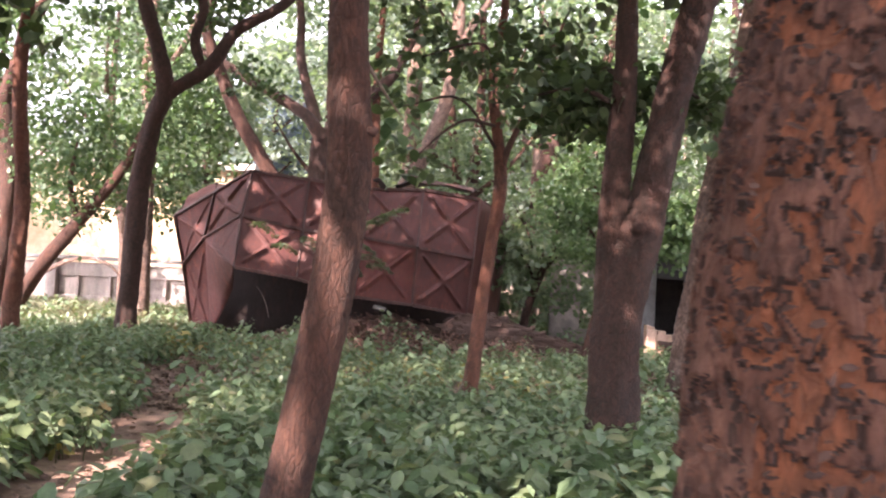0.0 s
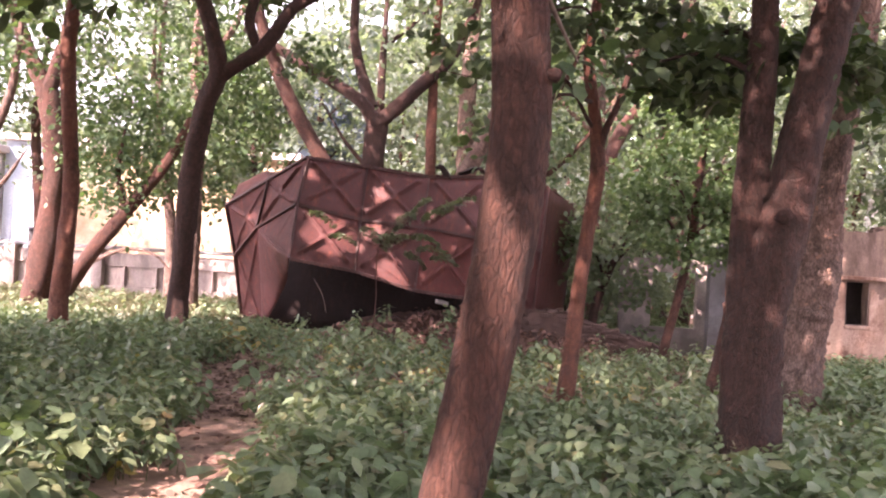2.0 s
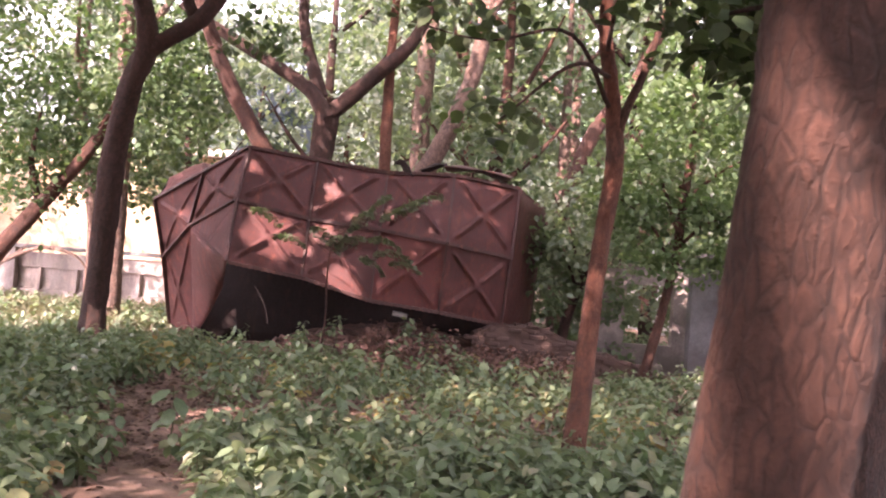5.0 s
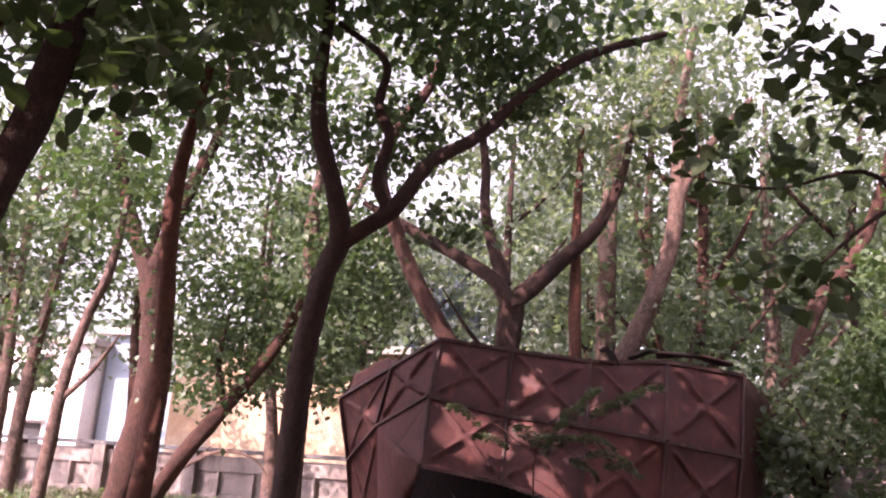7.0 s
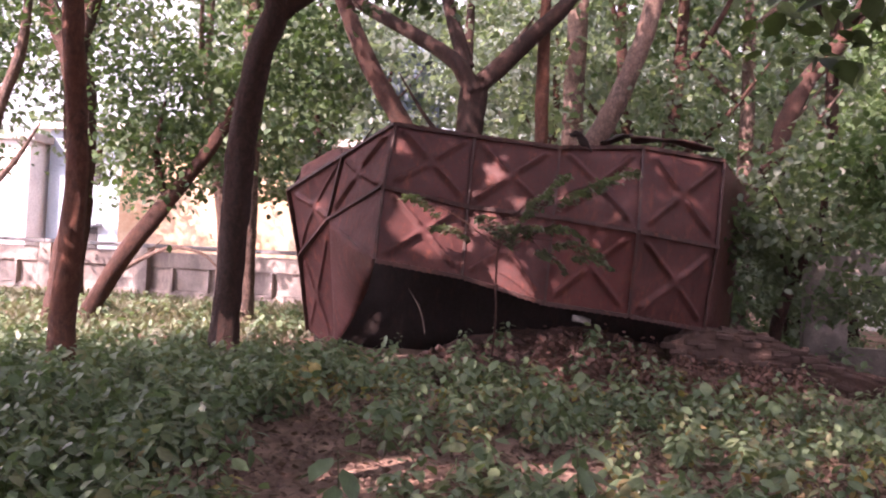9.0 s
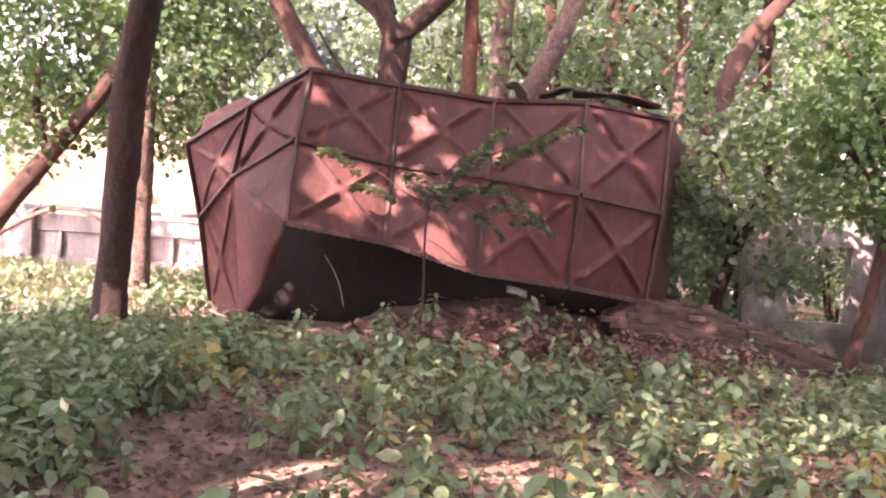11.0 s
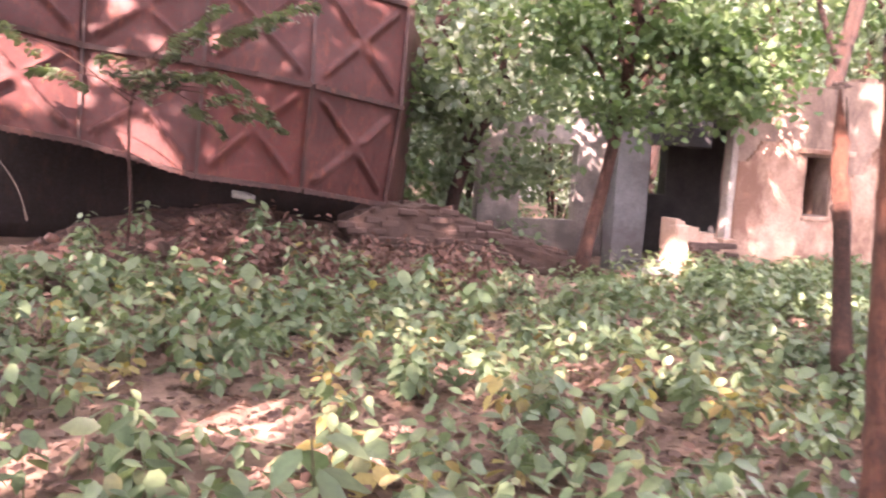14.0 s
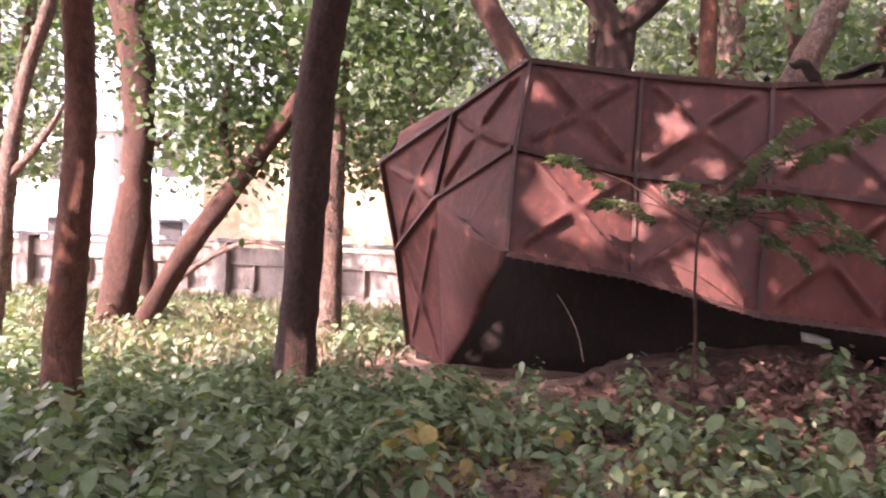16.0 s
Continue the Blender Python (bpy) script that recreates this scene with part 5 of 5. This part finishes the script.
def yellow_plant():
    t = tree("yellow_leaved_plant", (-3.48, 12.1, 0.0), "low plant with bright yellow leaves", "plant")
    r = np.random.default_rng(17)
    limb("stem", [(-3.48, 12.1, -0.05), (-3.47, 12.1, 0.25), (-3.46, 12.1, 0.45)], [0.008, 0.007, 0.004], M_STEM, t, seed=43, sides=6)
    n = 26
    P = np.array([-3.47, 12.1, 0.40]) + r.normal(0, 1, (n, 3)) * np.array([0.1, 0.1, 0.07])
    leaves("foliage", P, r.uniform(0, 6.28, n), r.normal(-0.5, 0.3, n), r.uniform(0.1, 0.17, n), np.full(n, 1.5), M_HERB_DRY, t)


tank_shrub()
yellow_plant()


def small_growth():
    t = tree("fallen_branch", (-11.9, 23.0, 0.42), "bare pale arched branch lying in the grass", "branch")
    limb("stem", [(-11.9, 23.0, 0.42), (-11.42, 23.0, 0.86), (-10.89, 23.0, 1.2), (-9.93, 23.0, 1.55), (-9.21, 23.0, 1.37), (-8.83, 23.0, 1.0)], [0.07, 0.06, 0.055, 0.045, 0.035, 0.02], M_BARK_PALE, t, seed=61, sides=8)
    limb("side_stem", [(-10.89, 23.0, 1.2), (-10.39, 23.1, 1.70)], [0.03, 0.012], M_BARK_PALE, t, seed=62, sides=6)
    t = tree("dry_twig", (-2.66, 14.55, 0.61), "thin pale dry twig hanging before the dark tank mouth", "twig")
    limb("stem", [(-2.66, 14.55, 0.61), (-2.72, 14.55, 0.85), (-2.8, 14.55, 1.02), (-2.91, 14.55, 1.18)], [0.005, 0.005, 0.004, 0.003], M_TWIG, t, seed=63, sides=5, step=0.05)
    r = np.random.default_rng(44)
    spots = [(-2.75, 13.9), (-2.45, 14.0), (-1.95, 13.9), (-1.3, 13.7), (-0.7, 13.9), (-3.3, 13.6), (-3.9, 13.9), (-0.1, 13.6), (-1.6, 13.2), (0.6, 13.4), (-2.2, 8.4), (-0.9, 8.6), (-1.5, 8.2), (1.2, 12.9)]
    for k, (x, y) in enumerate(spots):
        z = float(max(ground_z(np.array(x), np.array(y)), heap_z(np.array(x), np.array(y))))
        h = r.uniform(0.32, 0.55)
        t = tree("broad_leaved_plant", (x, y, z), "broad-leaved green plant standing above the undergrowth", "plant", "broad plants")
        limb("stem", [(x, y, z - 0.05), (x + 0.02, y, z + h * 0.5), (x, y + 0.01, z + h)], [0.009, 0.007, 0.004], M_STEM, t, seed=800 + k, sides=6, step=0.08)
        n = 11
        f = np.linspace(0.45, 1.0, n)
        yaw = np.arange(n) * 2.4 + r.uniform(0, 6)
        P = np.stack([x + 0.04 * np.cos(yaw), y + 0.04 * np.sin(yaw), z + h * f], -1)
        leaves("foliage", P, yaw, r.normal(-0.45, 0.25, n), r.uniform(0.13, 0.23, n), np.full(n, 1.5), M_HERB, t, r.normal(0, 0.2, n))


small_growth()


def far_shrubs():
    """Leafy thickets that close the view low down between the tank and the ruin."""
    r = np.random.default_rng(91)
    for k, (x, y, h) in enumerate(((1.3, 20.3, 2.8), (3.4, 20.6, 3.2), (5.9, 21.6, 3.4), (8.6, 22.2, 3.6), (10.6, 17.6, 3.4), (12.4, 19.6, 3.8), (4.4, 24.2, 4.0), (-0.6, 21.4, 2.6), (7.4, 25.0, 4.2))):
        t = tree("leafy_shrub", (x, y, -0.05), "tall loose light green shrub at the edge of the wood", "shrub", "background shrubs")
        for b in range(4):
            a = r.uniform(0, 6.28)
            limb("stem", [(x + 0.1 * math.cos(a), y + 0.1 * math.sin(a), -0.15), (x + 0.4 * math.cos(a), y + 0.4 * math.sin(a), h * 0.45), (x + 0.8 * math.cos(a), y + 0.7 * math.sin(a), h * 0.9)], [0.04, 0.03, 0.01], M_BARK_DARK, t, seed=1000 + 4 * k + b, sides=6, step=0.3)
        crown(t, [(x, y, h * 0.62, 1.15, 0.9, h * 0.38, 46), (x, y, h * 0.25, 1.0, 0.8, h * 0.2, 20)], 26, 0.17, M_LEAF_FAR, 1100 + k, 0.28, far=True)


far_shrubs()


# ---- ruined house ----
def wall_grid(name, x0, x1, y, z0, top, holes, mat, parent, thick=0.28, n=0.12, seed=0, rough=0.02):
    """A thick upright wall along x with square holes and a worn top edge top(x)."""
    bm = bmesh.new()
    xs = list(np.arange(x0, x1, n)) + [x1]
    for h in holes:
        xs += [h[0], h[1]]
    xs = sorted(set(round(float(v), 3) for v in xs))
    zmax = max(top(x) for x in xs)
    zs = list(np.arange(z0, zmax, n)) + [zmax]
    for h in holes:
        zs += [h[2], h[3]]
    zs = sorted(set(round(float(v), 3) for v in zs))

    def solid(i, k):
        xm, zm = (xs[i] + xs[i + 1]) / 2, (zs[k] + zs[k + 1]) / 2
        return zm < top(xm) and not any(h[0] < xm < h[1] and h[2] < zm < h[3] for h in holes)
    cell = {(i, k) for i in range(len(xs) - 1) for k in range(len(zs) - 1) if solid(i, k)}
    cache = {}

    def vert(i, k, s):
        if (i, k, s) not in cache:
            p = Vector((xs[i], y + s * thick, zs[k]))
            p.y += noise.noise(p * 2.0 + Vector((seed, 0, 0))) * rough
            cache[(i, k, s)] = bm.verts.new(p - Vector(parent.location))
        return cache[(i, k, s)]
    for i, k in cell:
        for s in (0, 1):
            bm.faces.new([vert(a, b, s) for a, b in ((i, k), (i + 1, k), (i + 1, k + 1), (i, k + 1))])
        for di, dk, e in ((-1, 0, ((i, k), (i, k + 1))), (1, 0, ((i + 1, k), (i + 1, k + 1))), (0, -1, ((i, k), (i + 1, k))), (0, 1, ((i, k + 1), (i + 1, k + 1)))):
            if (i + di, k + dk) not in cell:
                bm.faces.new([vert(*e[0], 0), vert(*e[1], 0), vert(*e[1], 1), vert(*e[0], 1)])
    return part(name, bm, mat, parent)


def ruined_house():
    h = empty("ruined_house", (6.5, 16.5, 0.0), "roofless ruined house with stained peeling pink plaster", "house")
    jag = lambda x: 2.74 + 0.16 * math.sin(x * 1.5 + 1.2) + 0.035 * math.sin(x * 6.3) + 0.012 * math.sin(x * 19.0) - 0.5 * max(0, x - 9.0) - 0.5 * max(0, 5.75 - x)
    wall_grid("front_wall", 5.42, 9.4, 15.35, -0.2, jag, [(6.50, 6.88, 0.90, 1.66)], M_PLASTER_OLD, h, n=0.06, seed=1, rough=0.045)
    # the sound pink coat that still clings to the lower wall, its upper edge broken off
    # right of x 7.45 the pale coat climbs, painting in the sunlit upper wall
    edge = lambda x: 1.62 + 0.16 * math.sin(x * 2.3 + 0.4) + 0.07 * math.sin(x * 7.7) + 0.03 * math.sin(x * 21.0) + 1.6 * max(0, x - 7.45) - 0.3 * max(0, 5.75 - x)
    wall_grid("plaster_coat", 5.44, 9.38, 15.326, -0.2, lambda x: min(edge(x), jag(x) - 0.05), [(6.47, 6.91, 0.87, 1.70)], M_PLASTER, h, 0.03, 0.045, 1, 0.045)
    wall_grid("side_wall", 9.1, 9.4, 15.64, -0.2, lambda x: 2.4, [], M_PLASTER, h, 3.0, seed=3)
    wall_grid("rear_wall", 5.0, 9.4, 18.66, -0.2, lambda x: 2.3 + 0.1 * math.sin(x * 5), [(6.14, 6.46, 0.95, 1.9)], M_PLASTER_SHADE, h, 0.25, seed=4)
    wall_grid("grey_wall", 4.42, 4.92, 16.6, -0.2, lambda x: 2.0 + 0.05 * math.sin(x * 9), [], M_PLASTER_GREY, h, 0.28, seed=5)
    wall_grid("outer_wall", 2.9, 5.0, 18.0, -0.2, lambda x: 2.02 + 0.06 * math.sin(x * 7), [(3.56, 4.5, 0.52, 1.68)], M_PLASTER_PALE, h, 0.22, seed=9)
    bm = box_bm(4.74, 4.92, 16.89, 18.64, -0.2, 2.1, 0.0, 0.0, 3)
    for v in bm.verts:
        v.co.x += (v.co.y - 16.89) * 0.25
        v.co -= Vector(h.location)
    part("inner_wall", bm, M_PLASTER_SHADE, h)
    # low broken stub before the opening
    wall_grid("broken_stub", 4.45, 5.42, 15.1, -0.2, lambda x: 0.72 - 0.18 * abs(math.sin(x * 3.3)) + 0.04 * math.sin(x * 23) + (0.2 if x < 4.6 else 0), [], M_PLASTER, h, 0.3, 0.07, 7, 0.05)
    part("lintel", box_bm(4.93 - 6.5, 5.9 - 6.5, 16.6 - 16.5, 16.85 - 16.5, 1.72, 2.1, 0.01, 0.02, 2), M_PLASTER_SHADE, h)
    # cover added over the rooms to keep daylight out of them
    part("room_shade_cover", box_bm(4.8 - 6.5, 9.05 - 6.5, 16.9 - 16.5, 18.9 - 16.5, 2.12, 2.24, 0.01), M_PLASTER_SHADE, h)
    part("window_hood", box_bm(6.36 - 6.5, 7.16 - 6.5, 15.22 - 16.5, 15.34 - 16.5, 1.70, 1.77, 0.01, 0.01, 1), M_PLASTER, h)
    part("window_sill", box_bm(6.46 - 6.5, 6.92 - 6.5, 15.29 - 16.5, 15.34 - 16.5, 0.83, 0.89, 0.01, 0.008, 1), M_PLASTER, h)
    # pier of the doorway's left side, pale jamb edge and a leaning board
    part("door_pier", box_bm(4.43 - 6.5, 4.62 - 6.5, 15.02 - 16.5, 15.2 - 16.5, -0.2, 0.74, 0.02, 0.02, 2, 5), M_PLASTER, h)
    part("jamb", box_bm(5.34 - 6.5, 5.43 - 6.5, 15.33 - 16.5, 15.5 - 16.5, 0.3, 1.98, 0.012, 0.012, 2, 6), M_WALL, h)
    part("board", box_bm(3.9 - 6.5, 4.5 - 6.5, 15.32 - 16.5, 15.42 - 16.5, 0.22, 0.27, 0.008, 0.02, 1, 8), M_PLASTER_SHADE, h)
    # exposed bricks on the stub and the worn crest
    r = np.random.default_rng(6)
    src = None
    for k in range(46):
        if k < 20:
            x, y, z = r.uniform(4.75, 5.35), 15.09, r.uniform(0.15, 0.5)
        else:
            x, y = r.uniform(5.5, 8.3), r.uniform(15.4, 15.6)
            z = jag(x) - 0.03
        ob = part("brick", brick_bm(0.2, 0.1, 0.07), M_BRICK, h) if src is None else new("brick", src)
        src = ob.data
        ob.parent = h
        ob.location = (x - 6.5, y - 16.5, z)
        ob.rotation_euler = tuple(r.normal(0, 0.12, 3))
    # fallen slab and rubble at the door
    part("fallen_slab", box_bm(4.05 - 6.5, 4.5 - 6.5, 15.0 - 16.5, 15.3 - 16.5, 0.12, 0.18, 0.01, 0.02, 1), M_PLASTER_GREY, h)


ruined_house()


# ---- boundary wall and distant buildings ----
def boundary_wall():
    w = tagged(empty("boundary_wall", (-16.0, 27.5, 0.0), "old plastered boundary wall with recessed panels and a coping", "wall"), kind="structure")
    for k in range(13):
        x = -40 + k * 3.0
        part("pier", box_bm(x + 16 - 0.2, x + 16 + 0.2, -0.28, 0.2, -0.2, 1.5, 0.015, 0.02, 1, k), M_WALL, w)
        for s in range(2):
            px = x + 16 + 0.95 + s * 1.1
            part("opening_surround", box_bm(px - 0.08, px + 0.0, -0.16, 0.1, 0.25, 0.95, 0.01), M_WALL, w)
        part("lower_panel", box_bm(x + 16 + 0.2, x + 16 + 2.8, -0.08, 0.08, -0.2, 0.3, 0.01), M_WALL, w)
        part("recess", box_bm(x + 16 + 0.2, x + 16 + 2.8, 0.0, 0.08, 0.3, 0.95, 0.005), M_WALL, w)
        part("upper_panel", box_bm(x + 16 + 0.2, x + 16 + 2.8, -0.1, 0.1, 0.95, 1.4, 0.01), M_WALL, w)
        part("coping", box_bm(x + 16 - 0.02, x + 16 + 2.98, -0.3, 0.25, 1.5, 1.62, 0.02, 0.015, 1, k), M_PLASTER_GREY, w)


def far_house(name, x0, x1, y0, y1, hgt, mat, label, storeys=2, bays=4, roof=None):
    h = empty(name, ((x0 + x1) / 2, (y0 + y1) / 2, 0), label, "building")
    cx, cy = (x0 + x1) / 2, (y0 + y1) / 2
    part("wall", box_bm(x0 - cx, x1 - cx, y0 - cy, y1 - cy, -0.3, hgt, 0.03), mat, h)
    part("roof", box_bm(x0 - cx - 0.4, x1 - cx + 0.4, y0 - cy - 0.4, y1 - cy + 0.4, hgt, hgt + 0.3, 0.03), roof or M_ROOF, h)
    for s in range(storeys):
        z = 0.9 + s * hgt / storeys
        for b in range(bays):
            x = x0 + (b + 0.5) * (x1 - x0) / bays - cx
            win = part("window", box_bm(x - 0.5, x + 0.5, y0 - cy - 0.05, y0 - cy + 0.02, z, z + 1.3, 0.01), M_DARK, h)
            part("sunshade", box_bm(x - 0.65, x + 0.65, y0 - cy - 0.45, y0 - cy, z + 1.4, z + 1.5, 0.01), mat, win)


boundary_wall()
far_house("cream_building", -18.0, -8.5, 35, 44, 5.6, M_CREAM, "sunlit cream plastered building beyond the boundary wall", 1, 1)
far_house("white_building", -36.0, -22.5, 36, 46, 5.6, M_WHITE, "bright white building beyond the boundary wall", 2, 3)
far_house("grey_annex", -22.3, -18.6, 37, 45, 6.2, M_BLUE, "blue-grey annex next to the white building", 2, 1)
far_house("pale_building", 8.6, 15.0, 34, 40, 5.4, M_WHITE, "pale building half hidden behind the trees", 2, 3)
# building form is assumed; it fills in for an unidentified blue-grey shape
far_house("blue_grey_block", -9.6, -7.2, 40, 46, 10.4, M_BLUE_BLOCK, "narrow blue-grey block put for an indistinct shape far behind the trees", 1, 1, M_BLUE_BLOCK)


# ---- woods around ----
def wood_tree(k, x, y, h, mat, leafmat, r, sprays, per, size, low):
    t = tree("forest_tree", (x, y, -0.05), "slender forest tree with a loose green crown", "tree", "background trees")
    bend = r.normal(0, 0.5, 2)
    pts = [(x, y, -0.2), (x + bend[0] * 0.3, y, h * 0.25), (x + bend[0], y + bend[1] * 0.4, h * 0.55), (x + bend[0] * 0.7, y + bend[1], h * 0.95)]
    limb("trunk", pts, [0.2, 0.17, 0.13, 0.05], mat, t, seed=500 + k, sides=9, step=0.3)
    for b in range(3):
        f = 0.35 + 0.17 * b
        a = r.uniform(0, 6.28)
        p0 = np.array(pts[1]) + (np.array(pts[2]) - np.array(pts[1])) * (f - 0.25) / 0.3
        p1 = p0 + np.array([math.cos(a) * 1.0, math.sin(a) * 0.7, 0.9])
        p2 = p1 + np.array([math.cos(a) * 0.9, math.sin(a) * 0.5, 1.2])
        limb("branch", [tuple(p0), tuple(p1), tuple(p2)], [0.08, 0.06, 0.02], mat, t, seed=600 + 3 * k + b, sides=6, step=0.3)
    blobs = [(x + bend[0], y, h * 0.80, 2.3, 2.0, h * 0.2, sprays), (x + r.normal(0, 0.8), y, h * 0.5, 2.0, 1.8, h * 0.2, int(sprays * 0.6))]
    if low:
        blobs.append((x + r.normal(0, 0.5), y, h * 0.2, 1.8, 1.4, h * 0.14, int(sprays * 0.25)))
    crown(t, blobs, per, size, leafmat, 700 + k, 0.4, far=True)


def woods():
    r = np.random.default_rng(77)
    k = 0
    spots = []
    for row, (y, x0, x1, step) in enumerate(((22.5, -4, 22, 3.2), (26.0, -5, 24, 3.0), (30.5, -22, 26, 3.4), (39.0, -8, 32, 3.8))):
        x = x0
        while x < x1:
            spots.append((x + r.normal(0, 0.6), y + r.normal(0, 0.8), row))
            x += step
    spots += [(-15.5, 22.5, 0), (-18.5, 19.5, 0), (-13.0, 24.0, 0), (-17.5, 24.5, 0), (-21.0, 24.0, 0), (9.5, 13.5, 0), (12.5, 16.0, 0), (10.0, 19.5, 0), (13.5, 21.0, 0), (-9.3, 24.5, 0), (7.3, 20.8, 0), (9.2, 23.6, 0), (6.2, 27.2, 1)]
    for x, y, row in spots:
        if row == 2 and -19 < x < -9:
            continue
        if row < 3 and (abs(x + 0.38 + 0.205 * (y - 2.3)) < 0.9 or abs(x + 1.1 - 0.394 * (y - 5.3)) < 0.5):
            continue   # open lanes to the blue-grey block and the pale building
        low = x > -1.5
        mat = (M_BARK, M_BARK_PALE, M_BARK_DARK)[k % 3]
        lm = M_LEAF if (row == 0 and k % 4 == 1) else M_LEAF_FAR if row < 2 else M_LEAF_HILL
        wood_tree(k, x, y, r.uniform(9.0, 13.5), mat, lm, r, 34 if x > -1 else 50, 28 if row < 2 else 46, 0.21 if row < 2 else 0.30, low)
        k += 1
    # tall woods beyond, haze painted into their pale leaf colour
    for x, y in [(-30 + 5.2 * q + r.normal(0, 1), 52 + r.normal(0, 3)) for q in range(16)] + [(-26 + 6.5 * q + r.normal(0, 1), 64 + r.normal(0, 2)) for q in range(13)]:
        h = r.uniform(17, 25) if x > -14 or (y > 58 and x > -26) else r.uniform(9, 13)
        t = tree("distant_tree", (x, y, -0.05), "tall distant tree, its leaves painted pale green for haze", "tree", "distant trees")
        limb("trunk", [(x, y, -0.2), (x + 0.3, y, h * 0.4), (x, y, h * 0.85)], [0.35, 0.25, 0.1], M_BARK_PALE, t, seed=900 + k, sides=8, step=0.8)
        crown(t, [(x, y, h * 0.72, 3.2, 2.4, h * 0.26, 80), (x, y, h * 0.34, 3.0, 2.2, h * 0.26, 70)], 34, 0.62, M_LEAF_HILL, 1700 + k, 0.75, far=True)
        k += 1
    # unseen trees added behind and beside the walker, whose crowns shade the path
    for x, y in ((-1.2, -3.6), (-6.8, 2.5), (4.5, -4.0), (-3.4, -7.2), (-7.0, -6.0), (-9.5, 7.5), (6.5, 1.5), (-3.5, -10.5), (5.5, -10.0), (-11.0, -1.0), (-12.5, 3.5), (-9.0, -10.0), (-14.5, -4.0), (-4.9, -1.2), (-10.6, 3.2), (-13.5, 0.2), (-5.6, -4.3), (-9.9, 10.2), (-4.0, 0.8), (-7.2, 6.4)):
        wood_tree(k, x, y, r.uniform(8.0, 10.5), M_BARK, M_LEAF, r, 84, 40, 0.19, False)
        k += 1


woods()
